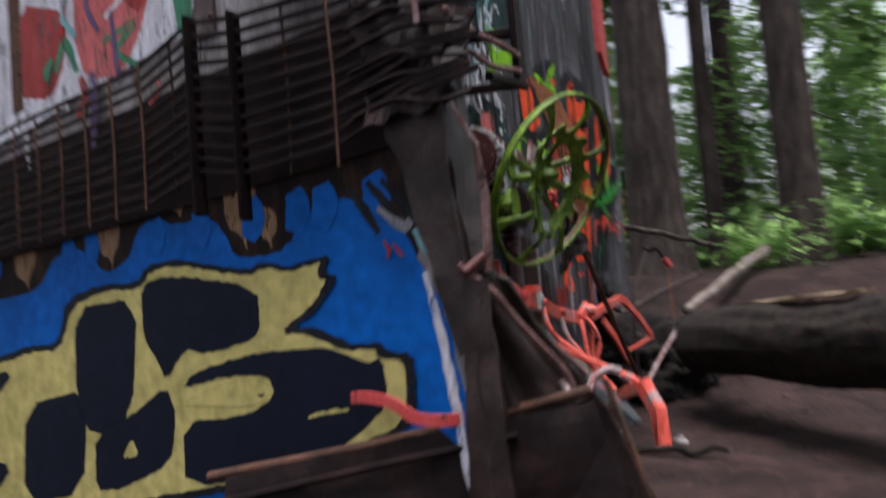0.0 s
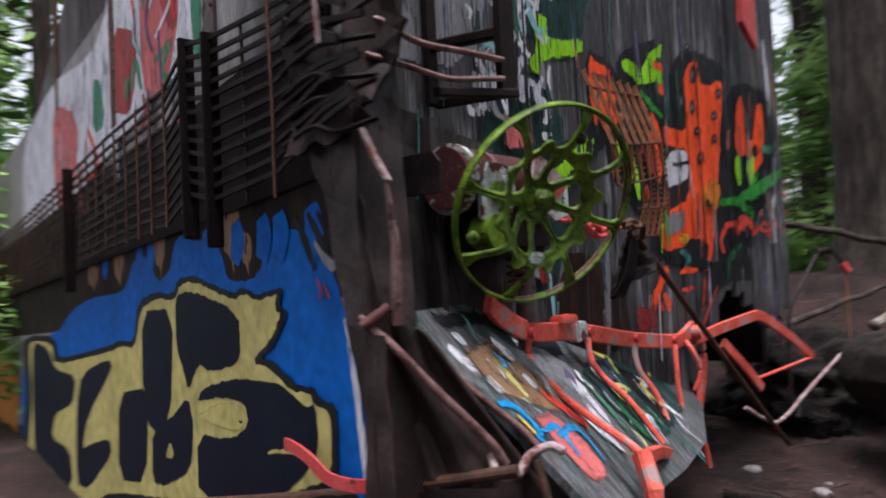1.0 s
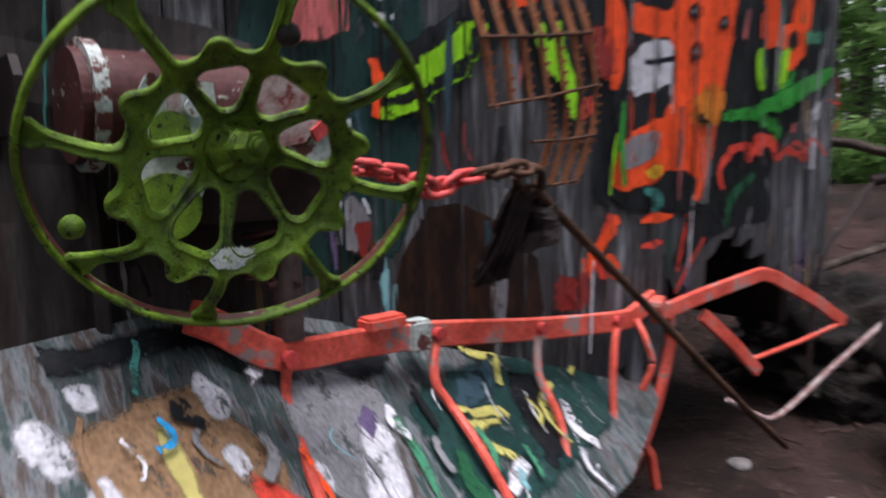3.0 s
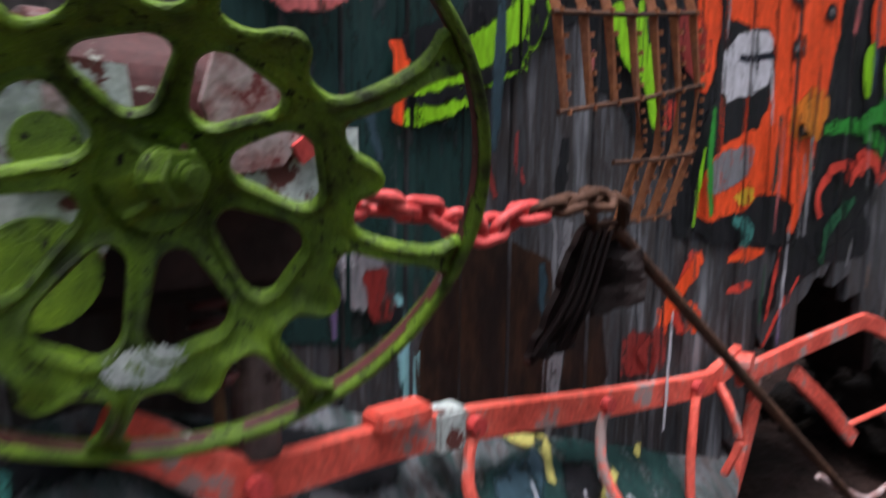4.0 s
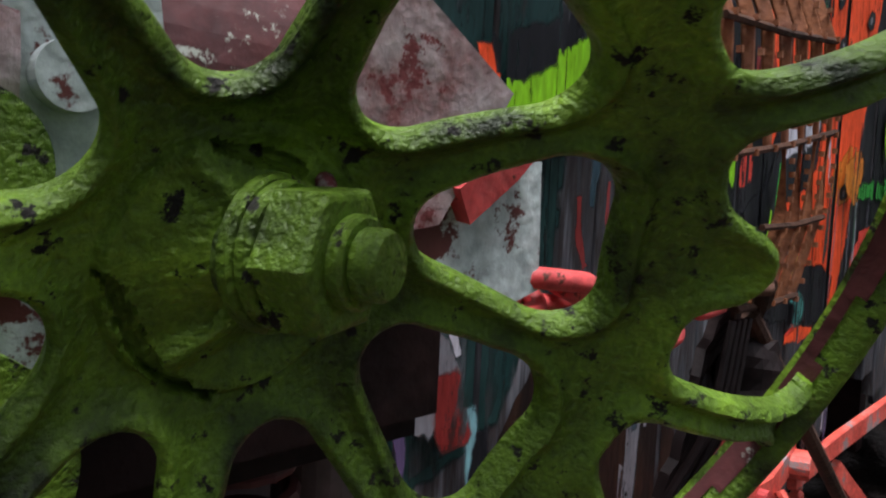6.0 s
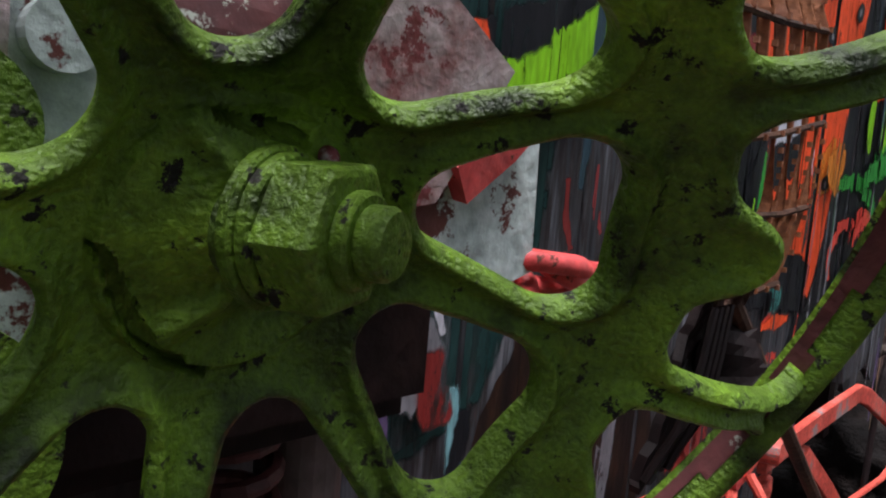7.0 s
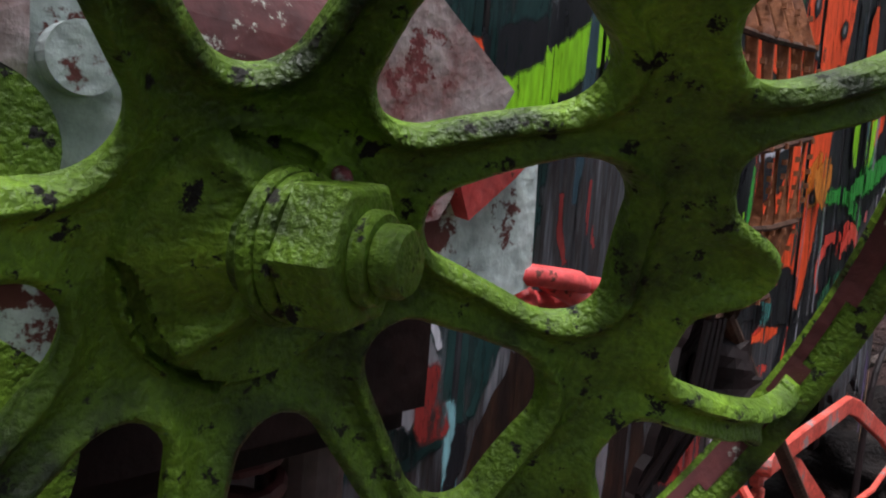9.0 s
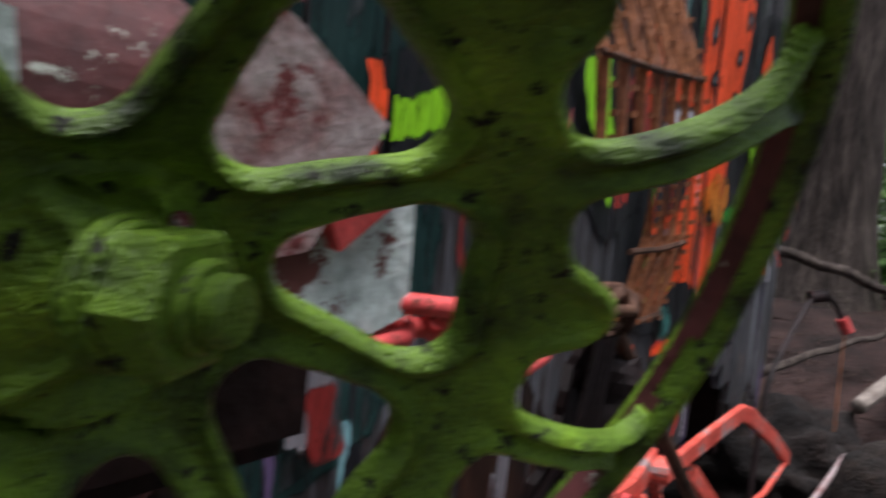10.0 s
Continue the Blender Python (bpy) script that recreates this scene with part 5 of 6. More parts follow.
paint('side', 'navy', [(-3.703,0.794), (-3.086,0.761), (-2.873,0.645), (-2.288,0.653), (-2.386,0.48), (-2.911,0.369), (-3.067,0.199), (-2.5,0.213), (-2.446,0.022), (-2.984,-0.155), (-3.551,-0.232), (-3.754,-0.025), (-3.761,0.415)])
paint('side', 'navy', [(-2.134,0.682), (-1.537,0.795), (-1.49,0.743), (-2.025,0.459), (-2.187,0.263), (-1.975,0.327), (-1.583,0.413), (-1.537,0.337), (-2.074,0.065), (-2.362,0.04), (-2.304,0.491)])
paint('side', 'navy', [(-1.393,0.645), (-0.917,0.714), (-0.985,0.309), (-1.441,0.234)])
paint('side', 'navy', [(-0.985,1.023), (-0.572,1.034), (-0.643,0.606), (-0.909,0.525), (-1.009,0.657)])
paint('side', 'navy', [(-0.554,1.078), (-0.399,1.101), (0.042,1.03), (0.045,0.867), (-0.212,0.819), (-0.331,0.842), (-0.436,0.732), (-0.49,0.811), (-0.559,0.892)])
paint('side', 'navy', [(-0.364,0.705), (-0.301,0.767), (0.026,0.829), (0.317,0.835), (0.45,0.786), (0.514,0.802), (0.521,0.672), (0.37,0.558), (0.212,0.493), (-0.375,0.369), (-0.363,0.605), (-0.038,0.632), (0.088,0.695), (0.063,0.747), (-0.123,0.75)])
paint('side', 'navy', [(-0.885,0.549), (-0.628,0.627), (-0.444,0.728), (-0.389,0.619), (-0.441,0.456), (-0.727,0.349), (-0.909,0.325)])
paint('side', 'cream', [(-0.376,0.658), (-0.159,0.732), (0.026,0.748), (0.09,0.71), (0.018,0.658), (-0.167,0.649)])
paint('side', 'navy', [(-0.005,0.695), (0.048,0.701), (0.029,0.682)])
paint('side', 'cream', [(0.209,0.634), (0.291,0.657), (0.386,0.662), (0.378,0.647), (0.223,0.625)])
paint('side', 'cream', [(-0.733,0.453), (-0.656,0.541), (-0.611,0.473)])
paint('side', 'darkred', [(0.542,1.11), (0.563,1.084), (0.555,1.059)], 0.016)
paint('side', 'darkred', [(0.576,1.101), (0.591,1.078), (0.612,1.062)], 0.012)
paint('wall', 'grey', [(2.559,1.743), (2.556,1.7), (2.555,1.625)], 0.030)
paint('wall', 'white', [(2.592,1.736), (2.595,1.694), (2.587,1.62)], 0.042)
paint('wall', 'grey', [(2.625,1.729), (2.615,1.685), (2.62,1.616)], 0.018)
paint('wall', 'white', [(2.664,1.801), (2.661,1.757), (2.66,1.689)], 0.030)
paint('wall', 'grey', [(2.699,1.794), (2.702,1.751), (2.694,1.685)], 0.042)
paint('wall', 'white', [(2.734,1.788), (2.723,1.742), (2.73,1.681)], 0.018)
paint('wall', 'grey', [(2.769,1.781), (2.766,1.736), (2.766,1.677)], 0.030)
paint('wall', 'white', [(2.806,1.774), (2.809,1.729), (2.802,1.672)], 0.042)
paint('wall', 'grey', [(2.843,1.767), (2.832,1.72), (2.84,1.668)], 0.018)
paint('wall', 'white', [(2.882,1.76), (2.878,1.713), (2.878,1.663)], 0.030)
paint('wall', 'grey', [(2.928,1.837), (2.931,1.791), (2.925,1.743)], 0.042)
paint('wall', 'white', [(2.968,1.831), (2.956,1.782), (2.965,1.74)], 0.018)
paint('wall', 'palered', [(2.675,1.604), (2.755,1.631), (2.849,1.632), (2.828,1.521), (2.7,1.502)])
paint('side', 'orangeY', [(-8.713,0.611), (-4.317,0.755), (-4.562,-0.401), (-4.554,-1.065), (-9.422,-2.456)])
paint('side', 'white', [(-3.925,2.215), (-2.731,2.408), (-1.706,2.291), (-1.337,2.446), (-1.237,3.056), (-0.078,2.659), (-0.118,1.893), (-0.631,1.851), (-1.314,1.759), (-2.166,1.624), (-3.873,1.281)])
paint('side', 'maroon', [(-1.295,2.314), (-0.913,2.179), (-0.944,1.982), (-1.053,1.848), (-1.324,1.916)])
paint('side', 'palered', [(-0.82,2.868), (-0.387,2.673), (-0.386,2.104), (-0.453,1.972), (-0.577,1.839), (-0.819,1.87), (-0.89,2.088)])
paint('side', 'maroon', [(-0.619,2.243), (-0.404,2.196), (-0.443,2.013), (-0.569,2.115)])
paint('side', 'green2', [(-0.271,2.514), (-0.152,2.463), (-0.177,1.859), (-0.275,1.904)])
paint('side', 'green2', [(-1.024,1.952), (-0.942,2.054), (-0.868,1.916)], 0.040)
paint('side', 'green2', [(-0.696,1.991), (-0.494,2.005), (-0.606,1.934), (-0.478,1.849)], 0.030)
paint('side', 'green2', [(-1.706,2.163), (-1.534,2.136), (-1.469,1.893), (-1.707,1.883)])
paint('side', 'palered', [(-2.728,2.273), (-2.007,2.057), (-2.166,1.638), (-2.711,1.61)])
paint('side', 'red', [(-1.853,1.968), (-1.637,1.734), (-1.927,1.694)], 0.040)
paint('side', 'white', [(-0.737,2.211), (-0.572,2.296), (-0.467,2.172), (-0.67,2.075)], 0.030)
paint('slab', 'deepteal', [(2.88,-0.83), (3.3,-0.96), (3.75,-1.0), (3.7,-0.82), (3.3,-0.68), (2.95,-0.56), (2.86,-0.68)])
paint('slab', 'black', [(2.16,-0.80), (2.5,-0.92), (2.95,-0.93), (2.85,-0.82), (2.6,-0.83), (2.45,-0.84), (2.25,-0.77)])
paint('slab', 'black', [(3.25,-0.90), (3.42,-0.93), (3.36,-0.74), (3.22,-0.66)])
paint('slab', 'grey', [(2.58,-0.82), (2.72,-0.86), (2.86,-0.82), (2.74,-0.62), (2.62,-0.52), (2.56,-0.66)])
paint('slab', 'tan', [(2.184,-0.702), (2.278,-0.75), (2.445,-0.813), (2.465,-0.766), (2.545,-0.703), (2.541,-0.638), (2.489,-0.592), (2.258,-0.595), (2.213,-0.626)])
paint('slab', 'white', [(2.139,-0.703), (2.179,-0.686), (2.208,-0.656)], 0.060)
paint('slab', 'white', [(2.433,-0.812), (2.447,-0.774), (2.477,-0.747)], 0.060)
paint('slab', 'white', [(2.219,-0.745), (2.272,-0.758)], 0.040)
paint('slab', 'white', [(2.434,-0.707), (2.465,-0.663)], 0.040)
paint('slab', 'white', [(2.225,-0.657), (2.245,-0.604)], 0.050)
paint('slab', 'cream', [(2.343,-0.729), (2.36,-0.619)], 0.040)
paint('slab', 'palered', [(2.295,-0.579), (2.434,-0.606), (2.489,-0.531), (2.463,-0.434), (2.325,-0.413), (2.294,-0.52)])
paint('slab', 'skyblue', [(2.173,-0.573), (2.238,-0.585), (2.274,-0.552), (2.256,-0.515)], 0.026)
paint('slab', 'skyblue', [(2.278,-0.53), (2.39,-0.556), (2.382,-0.519), (2.374,-0.483)], 0.022)
paint('slab', 'skyblue', [(2.238,-0.565), (2.243,-0.514), (2.268,-0.489)], 0.020)
paint('slab', 'skyblue', [(2.347,-0.526), (2.469,-0.566), (2.503,-0.545), (2.496,-0.483)], 0.024)
paint('slab', 'yellow', [(2.221,-0.562), (2.243,-0.514)], 0.020)
paint('slab', 'red', [(2.451,-0.656), (2.519,-0.619), (2.576,-0.581)], 0.050)
paint('slab', 'white', [(2.773,-0.764), (2.733,-0.671), (2.685,-0.59)], 0.090)
paint('slab', 'white', [(2.589,-0.694), (2.608,-0.612), (2.679,-0.527)], 0.050)
paint('slab', 'violet', [(2.735,-0.772), (2.795,-0.794), (2.767,-0.736), (2.698,-0.711)])
paint('slab', 'green2', [(2.826,-0.773), (2.836,-0.706), (2.834,-0.611)], 0.030)
paint('slab', 'darkgreen', [(2.972,-0.748), (2.979,-0.677), (3.054,-0.586), (2.928,-0.587), (2.891,-0.675)])
paint('slab', 'navyg', [(3.074,-0.884), (3.266,-0.936), (3.219,-0.844), (3.054,-0.777), (3.011,-0.812)])
paint('slab', 'yellow2', [(3.149,-0.947), (3.216,-0.93), (3.296,-0.967), (3.222,-0.858)], 0.035)
paint('slab', 'yellow2', [(3.013,-0.793), (3.182,-0.806), (3.016,-0.756), (3.14,-0.704)], 0.035)
paint('slab', 'white', [(3.039,-0.644), (3.153,-0.707)], 0.040)
paint('slab', 'yellow2', [(3.457,-0.893), (3.347,-0.826), (3.385,-0.786)], 0.030)
paint('slab', 'white', [(3.46,-0.85), (3.425,-0.788), (3.492,-0.749)], 0.040)
paint('slab', 'yellow2', [(3.758,-1.033), (3.571,-0.924)], 0.020)


# ---- a tangle of faded white scribbles above the wheel ----
crng = random.Random(41)
for i in range(16):
    d, z = crng.uniform(2.50, 2.98), crng.uniform(1.66, 2.08)
    a, r = crng.uniform(0, 6.28), crng.uniform(0.03, 0.07)
    loop = [(d + r * math.cos(a + k * 1.1), z + 1.3 * r * math.sin(a + k * 1.1) - 0.02 * k) for k in range(crng.choice((3, 4, 5)))]
    paint("wall", crng.choice(("white", "white", "grey", "paleblue")), loop, crng.choice((0.018, 0.026, 0.034)))

# ---- old runs and smears of paint between the larger shapes ----
srng = random.Random(23)
for i in range(125):
    d, z = srng.uniform(2.1, 5.3), srng.uniform(0.85, 2.6)
    h, w = srng.uniform(0.06, 0.32), srng.choice((0.008, 0.012, 0.018, 0.03))
    tone = srng.choice(("white", "grey", "grey", "deepteal", "teal", "navyg", "palered", "black", "black", "darkgreen", "violet", "tan"))
    if tone == "white":
        w = min(w, 0.012)
    sway = srng.uniform(-0.03, 0.03)
    paint("wall", tone, [(d, z), (d + sway * 0.4, z - h * 0.5), (d + sway, z - h)], w)
for i in range(48):
    d, o = srng.uniform(2.2, 3.6), srng.uniform(-0.9, -0.5)
    if o > -0.45 - 0.16 * (d - 2.3):
        continue
    h, w = srng.uniform(0.03, 0.12), srng.choice((0.006, 0.010, 0.016, 0.024))
    tone = srng.choice(("white", "grey", "grey", "paleblue", "palered", "teal", "tan" if d < 2.7 else "green2", "skyblue" if d < 2.5 else "white", "black", "orange" if d < 2.7 else "yellow2"))
    bend = srng.uniform(-0.03, 0.03)
    paint("slab", tone, [(d, o), (d + bend, o + h * 0.5), (d + bend * 0.3 + srng.uniform(-0.03, 0.03), o + h)], w)
for i in range(32):
    x, z = srng.uniform(-2.8, -0.25), srng.uniform(1.75, 2.75)
    if z > 2.25 and x < -1.3:
        continue
    h, w = srng.uniform(0.08, 0.35), srng.choice((0.02, 0.03, 0.045))
    tone = srng.choice(("palered", "maroon", "white", "green2", "red", "violet", "paleblue", "white"))
    paint("side", tone, [(x, z), (x + srng.uniform(-0.06, 0.06), z - h * 0.5), (x + srng.uniform(-0.05, 0.05), z - h)], w)


# ---- forest ----
def log_at(name, a, b, r0, r1, label, mat, seed):
    root = thing(name, label, "log", Matrix.Identity(4))
    a, b = Vector(a), Vector(b)
    bm = bmesh.new()
    n, s = 110, 44
    t = (b - a).normalized()
    u = t.cross(Vector((0, 0, 1))).normalized()
    v = u.cross(t)
    rings = []
    for i in range(n + 1):
        f = i / n
        c = a.lerp(b, f) + v * 0.03 * noise.noise(Vector((f * 5, seed, 0)))
        r = r0 + (r1 - r0) * f
        rings.append([bm.verts.new(c + (u * math.cos(2 * math.pi * k / s) + v * math.sin(2 * math.pi * k / s)) * r * (1 + 0.08 * noise.noise(Vector((f * 9, k * 0.5, seed))) + 0.07 * noise.noise(Vector((f * 14, k * 1.7, seed))) + 0.03 * noise.noise(Vector((f * 120, k * 2.1, seed))))) for k in range(s)])
    for p, q in zip(rings, rings[1:]):
        for k in range(s):
            bm.faces.new((p[k], p[(k + 1) % s], q[(k + 1) % s], q[k]))
    bm.faces.new(rings[0][::-1])
    bm.faces.new(rings[-1])
    bmesh.ops.recalc_face_normals(bm, faces=bm.faces)
    part("bark", bm, mat, root, smooth=True)
    return root


biglog = log_at("fallen_log", (1.80, 5.05, 0.48), (2.95, 1.5, 0.66), 0.21, 0.25, "thick fallen log with dark bark and a bare yellow patch", LOGBARK, 1)
part("bare_patch", crumple([(1.88, 4.62, 0.725), (2.12, 3.75, 0.785), (2.25, 3.80, 0.785), (2.03, 4.60, 0.735)], 10, 5, 0.02, 0.012, 6, 3, edge=0.03), PALEWOOD, biglog, "bare yellowish wood")


def hollow_shade_mass(c, size, seed):
    bm = bmesh.new()
    bmesh.ops.create_icosphere(bm, subdivisions=5, radius=1.0)
    for v in bm.verts:
        q = v.co * 2.2 + Vector((seed, 0, 0))
        k = 1 + 0.35 * noise.noise(q) + 0.18 * noise.noise(q * 2.7) + 0.09 * noise.noise(q * 7) + 0.05 * noise.noise(q * 17)
        v.co = Vector([v.co[i] * size[i] * k + c[i] for i in range(3)])
    root = thing("hollow_shade_mass", "made-up near-black mass for the shaded hollow under the red rack", "roots", Matrix.Identity(4))
    part("shade_clod", bm, HOLLOWSHADE, root, smooth=True)
    for i in range(9):
        a = i * 0.75
        p = Vector(c) + Vector((math.cos(a) * size[0] * 0.8, math.sin(a) * size[1] * 0.8, 0.05))
        part("root", tube(spline([p, p + Vector((math.cos(a) * 0.15, -0.1, 0.10 * math.sin(i))), p + Vector((math.cos(a) * 0.26, -0.2, -0.1))], 4), 0.015, 6), LOGBARK, root)


# invented lump with roots, filling the black shaded hollow below rack and log
hollow_shade_mass((1.55, 5.65, 0.25), (0.55, 0.45, 0.38), 3)
log_at("fallen_branch", (1.95, 5.75, 0.66), (3.3, 7.3, 1.12), 0.035, 0.05, "pale weathered branch lying on the bank", GREYWOOD, 4)
log_at("fallen_branch", (1.35, 5.9, 0.62), (2.4, 6.6, 0.95), 0.025, 0.015, "thin broken branch leaning on the bank", BARK, 6)
log_at("ground_stick", (0.95, 4.1, 0.05), (1.5, 3.95, 0.03), 0.025, 0.015, "stick half sunk in the dirt", LOGBARK, 8)
log_at("jutting_pole", (1.30, 5.40, 1.36), (2.145, 5.585, 1.148), 0.024, 0.018, "thin weathered pole jutting out behind the car's end", BARK, 9)
pipe = thing("bent_pipe", "thin bent dark pipe with an orange red tip behind the car", "pipe", Matrix.Identity(4))
part("stem", tube(spline([(1.37, 5.10, 0.30), (1.394, 5.14, 0.776), (1.50, 5.33, 0.96), (1.633, 5.487, 1.15), (1.70, 5.50, 1.14), (1.765, 5.51, 1.05)], 6), 0.011, 8), CORNERSTEEL, pipe)
part("knuckle", cyl((1.61, 5.48, 1.14), (1.68, 5.50, 1.155), 0.026, 14), CORNERSTEEL, pipe)
part("tip", cyl((1.752, 5.508, 1.065), (1.785, 5.512, 1.01), 0.024, 14), CHAINRED, pipe, "orange red painted tip")
part("hanging_strand", tube([(1.771, 5.511, 1.02), (1.766, 5.49, 0.85), (1.761, 5.46, 0.60)], 0.004, 6), ORANGERUST, pipe, "rusty orange hanging strand")


def stone(x, y, r, seed):
    bm = bmesh.new()
    bmesh.ops.create_icosphere(bm, subdivisions=2, radius=r)
    for v in bm.verts:
        v.co = v.co * (1 + 0.3 * noise.noise(v.co / r + Vector((seed, 0, 0))))
        v.co.z *= 0.5
    root = thing("stone", "small pale stone lying on the dirt", "stone", pose(x, y, ground_height(x, y) + 0.2 * r, 0, 0, seed * 40), group="stones on the dirt")
    part("rock", bm, STONE, root, smooth=True)


for k, (x, y, r) in enumerate(((1.394, 4.365, 0.045), (1.12, 4.73, 0.05), (1.45, 4.55, 0.018))):
    stone(x, y, r, k)


def litter():
    rng = random.Random(11)
    bm = bmesh.new()
    for _ in range(2600):
        x, y = rng.uniform(0.4, 4.5), rng.uniform(3.2, 8.2)
        z = ground_height(x, y) + 0.004
        a, l, w = rng.uniform(0, 6.28), rng.uniform(0.015, 0.07), rng.uniform(0.002, 0.007)
        dx, dy = math.cos(a), math.sin(a)
        t = rng.uniform(-0.3, 0.3)
        p = [(x - dx * l - dy * w, y - dy * l + dx * w, z), (x - dx * l + dy * w, y - dy * l - dx * w, z), (x + dx * l + dy * w, y + dy * l - dx * w, z + t * l), (x + dx * l - dy * w, y + dy * l + dx * w, z + t * l)]
        bm.faces.new([bm.verts.new(q) for q in p])
    ob = part("needle_litter", bm, LITTER, None)
    tagged(ob, "scattered twigs, needles and bark crumbs on the dirt", "litter", kind="stuff")


LITTER = material("dry_litter", [(0.016, 0.008, 0.006), (0.045, 0.024, 0.017), (0.10, 0.06, 0.045)], rough=0.9, scale=9, fine=20, bump=0.0)
litter()


def trunk_mesh(h, r, seed, n=70, s=16):
    bm = bmesh.new()
    rings = []
    for i in range(n + 1):
        f = i / n
        rr = r * (1 - 0.55 * f) * (1 + 0.5 * math.exp(-f * h / 0.35))
        c = Vector((0.25 * noise.noise(Vector((f * 1.5, seed, 0))) * f * 3, 0.25 * noise.noise(Vector((f * 1.5, seed, 9))) * f * 3, f * h))
        rings.append([bm.verts.new(c + Vector((math.cos(2 * math.pi * k / s), math.sin(2 * math.pi * k / s), 0)) * rr * (1 + 0.10 * noise.noise(Vector((k * 1.3, f * 75, seed))))) for k in range(s)])
    for p, q in zip(rings, rings[1:]):
        for k in range(s):
            bm.faces.new((p[k], p[(k + 1) % s], q[(k + 1) % s], q[k]))
    bm.faces.new(rings[-1])
    return bm


def sprays(bm, rng, c, reach, n, size, droop=0.3):
    """Flat needle or leaf sprays scattered along a limb."""
    for _ in range(n):
        p = c + Vector((rng.gauss(0, reach), rng.gauss(0, reach), rng.gauss(0, reach * 0.45)))
        a = rng.uniform(0, 6.28)
        t = Vector((math.cos(a), math.sin(a), rng.uniform(-droop, droop * 0.4)))
        s = Vector((-math.sin(a), math.cos(a), rng.uniform(-0.4, 0.4)))
        l, w = size * rng.uniform(0.6, 1.4), size * rng.uniform(0.18, 0.35)
        bm.faces.new([bm.verts.new(q) for q in (p, p + t * l * 0.5 + s * w, p + t * l, p + t * l * 0.5 - s * w)])


def fir(x, y, h, r, seed, low):
    rng = random.Random(seed)
    root = thing("fir_tree", "tall fir with a bare lower trunk and dark needles", "tree", pose(x, y, ground_height(x, y) - 0.15, 0, 0, 0), group="forest firs")
    part("trunk", trunk_mesh(h, r, seed), BARK, root, smooth=True)
    for _ in range(rng.randint(5, 9) if seed < 100 else 0):
        z = rng.uniform(1.5, h * 0.5)
        a, l = rng.uniform(0, 6.28), rng.uniform(0.3, 1.2)
        bm = tube([(0, 0, z), (math.cos(a) * l * 0.5, math.sin(a) * l * 0.5, z - 0.03), (math.cos(a) * l, math.sin(a) * l, z - 0.15)], [0.018, 0.012, 0.004], 5)
        part("dead_limb", bm, BARK, root)
    bm = bmesh.new()
    z = low
    while z < h:
        k = 1 - (z - low) / (h - low + 1)
        for _ in range(3):
            a, l = rng.uniform(0, 6.28), rng.uniform(0.7, 2.2) * (0.35 + 0.65 * k)
            for f in (0.35, 0.65, 1.0):
                sprays(bm, rng, Vector((math.cos(a) * l * f, math.sin(a) * l * f, z - 0.35 * f * l)), 0.30 * l * 0.5 + 0.08, 11, 0.42)
        z += rng.uniform(0.35, 0.6)
    part("crown", bm, NEEDLE, root)
    return root


named = [(2.50, 8.1, 20, 0.30), (3.75, 9.7, 18, 0.13), (4.3, 8.5, 19, 0.24), (4.5, 13.8, 17, 0.22), (6.3, 15.3, 18, 0.24), (7.9, 18.8, 18, 0.25), (3.05, 14.4, 16, 0.20), (2.4, 14.6, 16, 0.17), (3.3, 16.6, 17, 0.2), (-5.6, 7.9, 15, 0.2), (-5.3, 6.3, 12, 0.12), (5.6, 11.2, 18, 0.2), (5.0, 10.2, 16, 0.16), (-7.5, 9.5, 17, 0.25)]
frng = random.Random(3)
for i, (x, y, h, r) in enumerate(named):
    fir(x, y, h, r, 20 + i, 8.0 + 2 * frng.random())
# more firs all round; those out of view are added as shading canopy
for i in range(40):
    a = frng.uniform(-60, 300)
    dist = frng.uniform(9, 30)
    x, y = 0.3 + dist * math.cos(radians(a)), 2 + dist * math.sin(radians(a))
    if -3.8 < x < 2.0 and 1 < y < 9.5:
        continue
    fir(x, y, frng.uniform(12, 20), frng.uniform(0.10, 0.26), 100 + i, frng.uniform(6.5, 8.0) if x > 1 and y > 6 else frng.uniform(3.0, 6.0))


def bush(x, y, w, h, seed, n):
    rng = random.Random(seed)
    bm = bmesh.new()
    for _ in range(7):
        a, l = rng.uniform(0, 6.28), rng.uniform(0.3, 1.0) * w
        tip = Vector((math.cos(a) * l, math.sin(a) * l, h * rng.uniform(0.4, 1.0)))
        for f in (0.45, 0.75, 1.0):
            sprays(bm, rng, tip * f, 0.16 * w + 0.05, n // 21 + 1, 0.14, 0.6)
    root = thing("bush", "low leafy green bush on the forest floor", "bush", pose(x, y, ground_height(x, y), 0, 0, 0), group="understorey bushes")
    part("leaves", bm, LEAF, root)


brng = random.Random(8)
for i in range(110):
    x, y = brng.uniform(1.9, 15), brng.uniform(7.2, 24)
    if y < 7.6 and x < 2.6:
        continue
    bush(x, y, brng.uniform(0.4, 1.0), brng.uniform(0.35, 1.1), 200 + i, 420 if y < 13 else 260)
for i in range(26):
    bush(brng.uniform(-9, -4.3), brng.uniform(4, 12), brng.uniform(0.5, 1.2), brng.uniform(0.8, 2.6), 400 + i, 420)


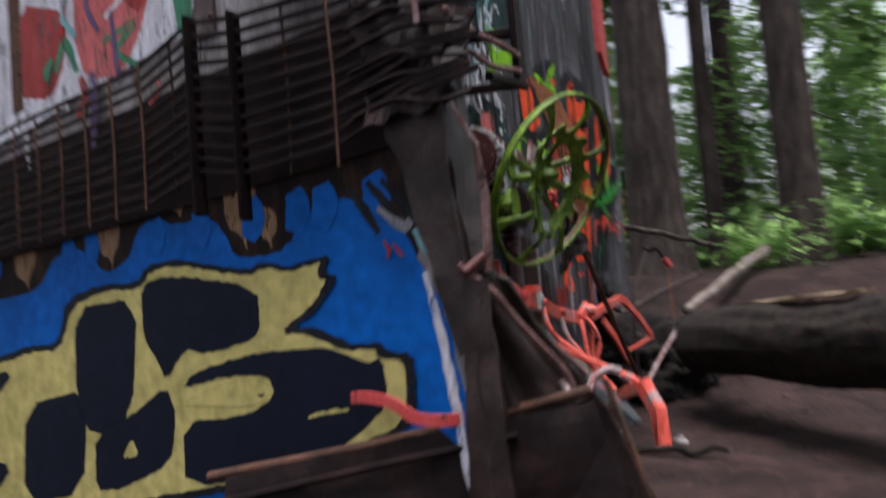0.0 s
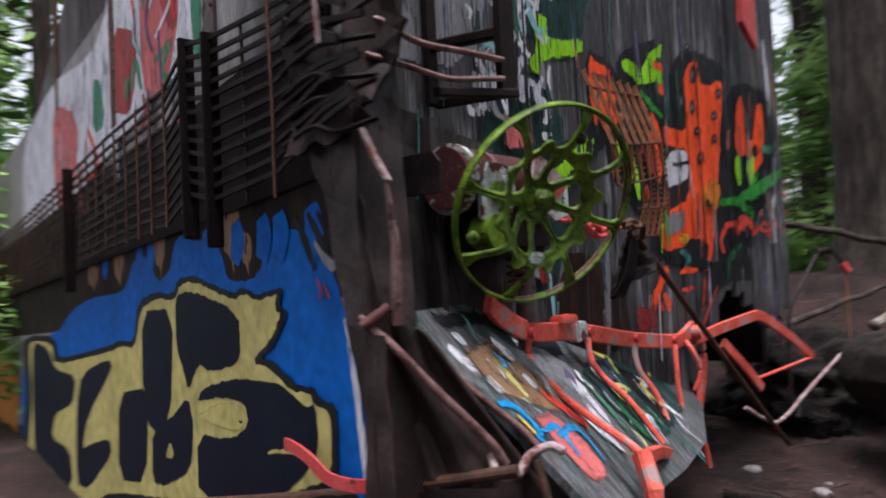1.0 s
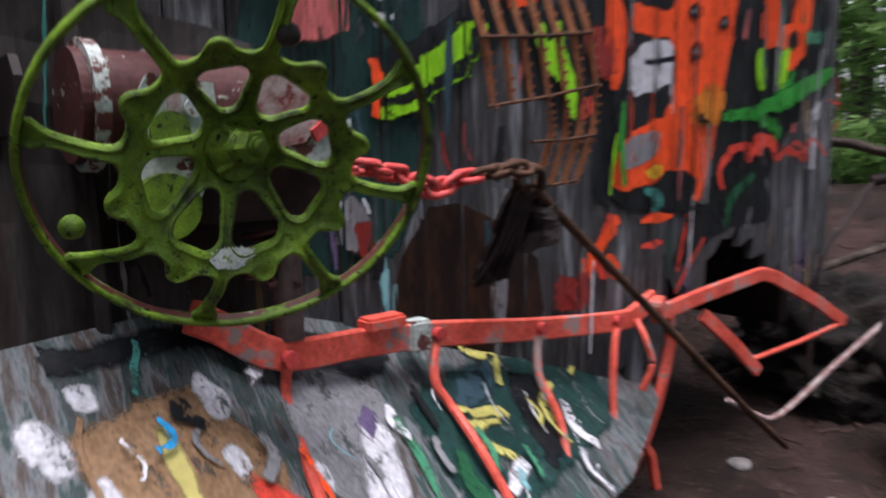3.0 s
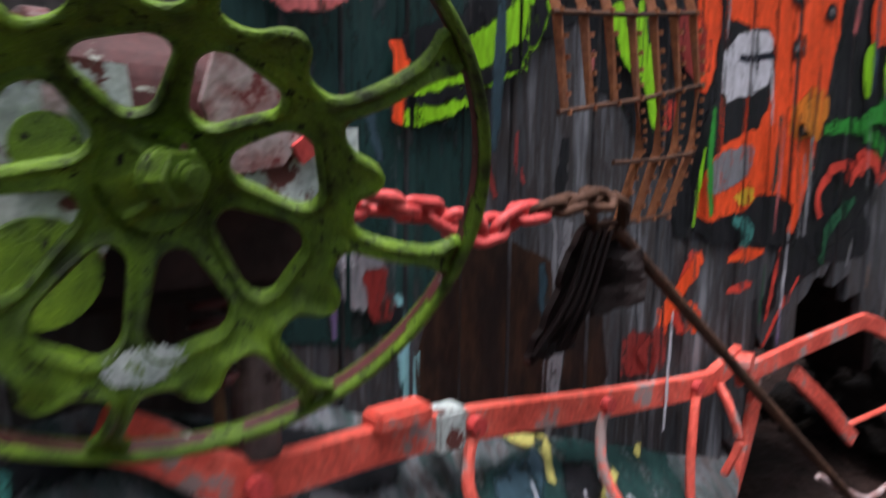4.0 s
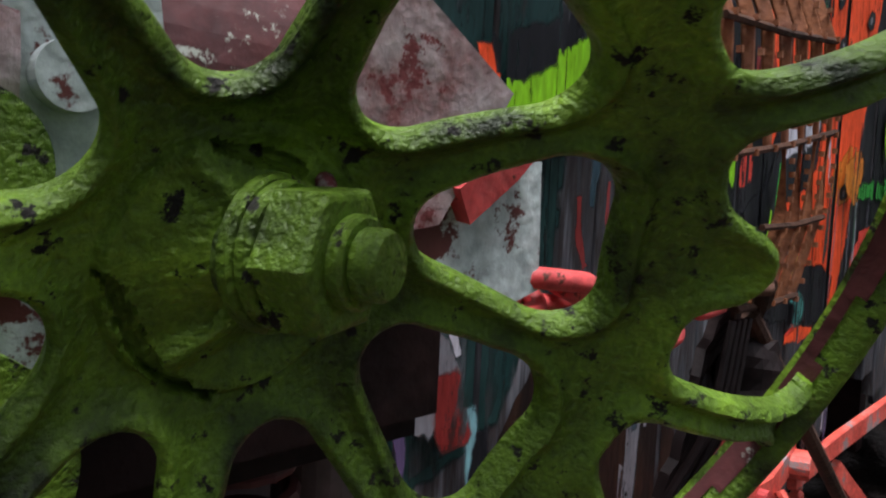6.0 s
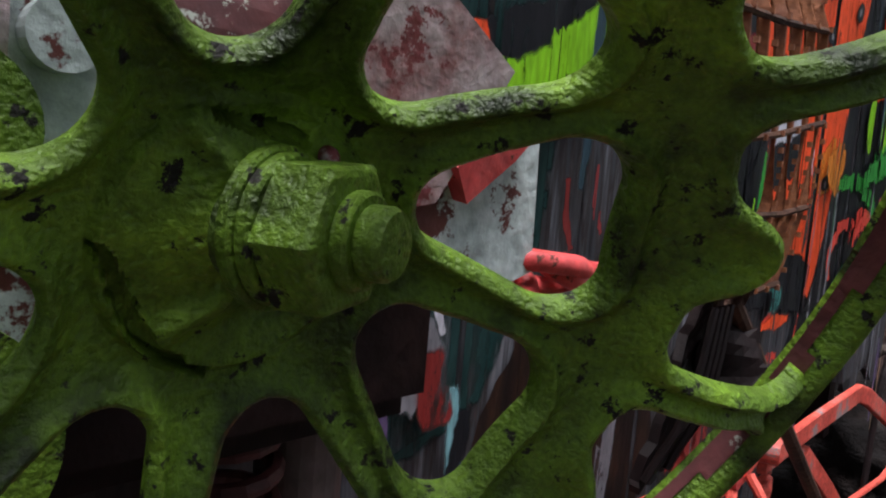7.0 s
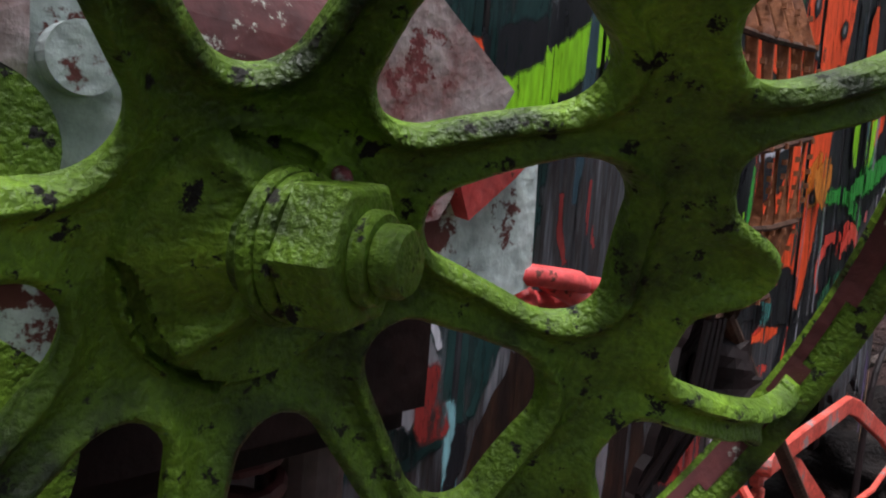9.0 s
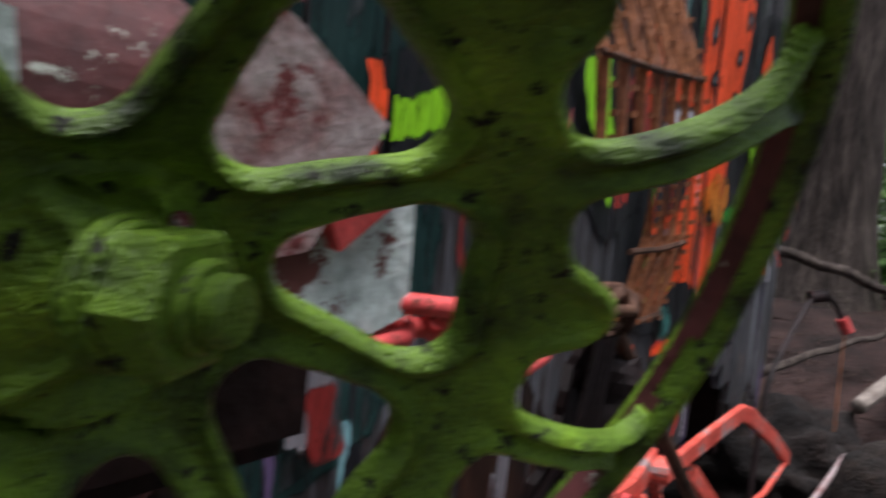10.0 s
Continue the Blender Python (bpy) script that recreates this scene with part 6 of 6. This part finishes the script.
def sapling(x, y, h, seed):
    """A thin young tree with layered bright leaves."""
    rng = random.Random(seed)
    root = thing("sapling", "slender young tree with light green leaves", "tree", pose(x, y, ground_height(x, y), 0, 0, 0), group="young trees")
    part("stem", tube([(0, 0, -0.1), (0.05, 0.02, h * 0.5), (0.1, -0.04, h)], [0.03, 0.02, 0.006], 6), BARK, root)
    bm = bmesh.new()
    for _ in range(int(h * 7)):
        z = rng.uniform(0.15, 1.0) * h
        a, l = rng.uniform(0, 6.28), rng.uniform(0.3, 1.3) * (1.15 - z / h)
        for f in (0.5, 1.0):
            sprays(bm, rng, Vector((math.cos(a) * l * f, math.sin(a) * l * f, z)), 0.18, 12, 0.21, 0.5)
    part("leaves", bm, LEAF, root)


srng = random.Random(77)
for i in range(95):
    x, y = srng.uniform(1.5, 15), srng.uniform(10.0, 22)
    sapling(x, y, srng.uniform(2.5, 6.5), 700 + i)
for i in range(14):
    sapling(srng.uniform(-12, -5.2), srng.uniform(5, 13), srng.uniform(3, 7), 800 + i)
# unseen bushes and firs behind the camera, added to block low sky light
for i in range(34):
    bush(brng.uniform(4.2, 11), brng.uniform(-8, 2.5), brng.uniform(0.7, 1.4), brng.uniform(1.0, 2.6), 500 + i, 420)
for i in range(9):
    fir(brng.uniform(5, 10), brng.uniform(-9, 1.5), 16, brng.uniform(0.2, 0.35), 900 + i, 3.0)


# ---- the planks of the end wall ----
wrng = random.Random(9)
for i in range(PLANKS):
    lo = PLANK_0 + i * PLANK_W
    mid = lo + PLANK_W / 2
    foot = 0.55 if mid < 4.1 else 0.78 + 0.20 * max(0.0, 1 - abs(mid - 4.6) / 0.4)
    foot += wrng.uniform(-0.06, 0.08)
    x = WALL + PLANK_OUT[i]
    bm = bmesh.new()
    rows = 18
    a = []
    for j in range(rows + 1):
        f = j / rows
        z = foot + (3.38 - foot) * f
        nick = [0.002 * noise.noise(Vector((i * 3.3, z * 6, s))) for s in (1, 2)]
        y0, y1 = lo + 0.0025 + nick[0], lo + PLANK_W - 0.0025 + nick[1]
        zz = [z + (wrng.uniform(-0.05, 0.05) if j == 0 else 0) for _ in range(3)]
        a.append([bm.verts.new(p) for p in ((x - 0.03, y0, zz[0]), (x - 0.003, y0, zz[0]), (x, y0 + 0.003, zz[0]), (x, (y0 + y1) / 2, zz[1]), (x, y1 - 0.003, zz[2]), (x - 0.003, y1, zz[2]), (x - 0.03, y1, zz[2]))])
    for p, q in zip(a, a[1:]):
        for k in range(7):
            bm.faces.new((p[k], p[(k + 1) % 7], q[(k + 1) % 7], q[k]))
    bm.faces.new(a[0][::-1])
    bm.faces.new(a[-1])
    bmesh.ops.recalc_face_normals(bm, faces=bm.faces)
    part("plank", bm, PLANK, wall_end)
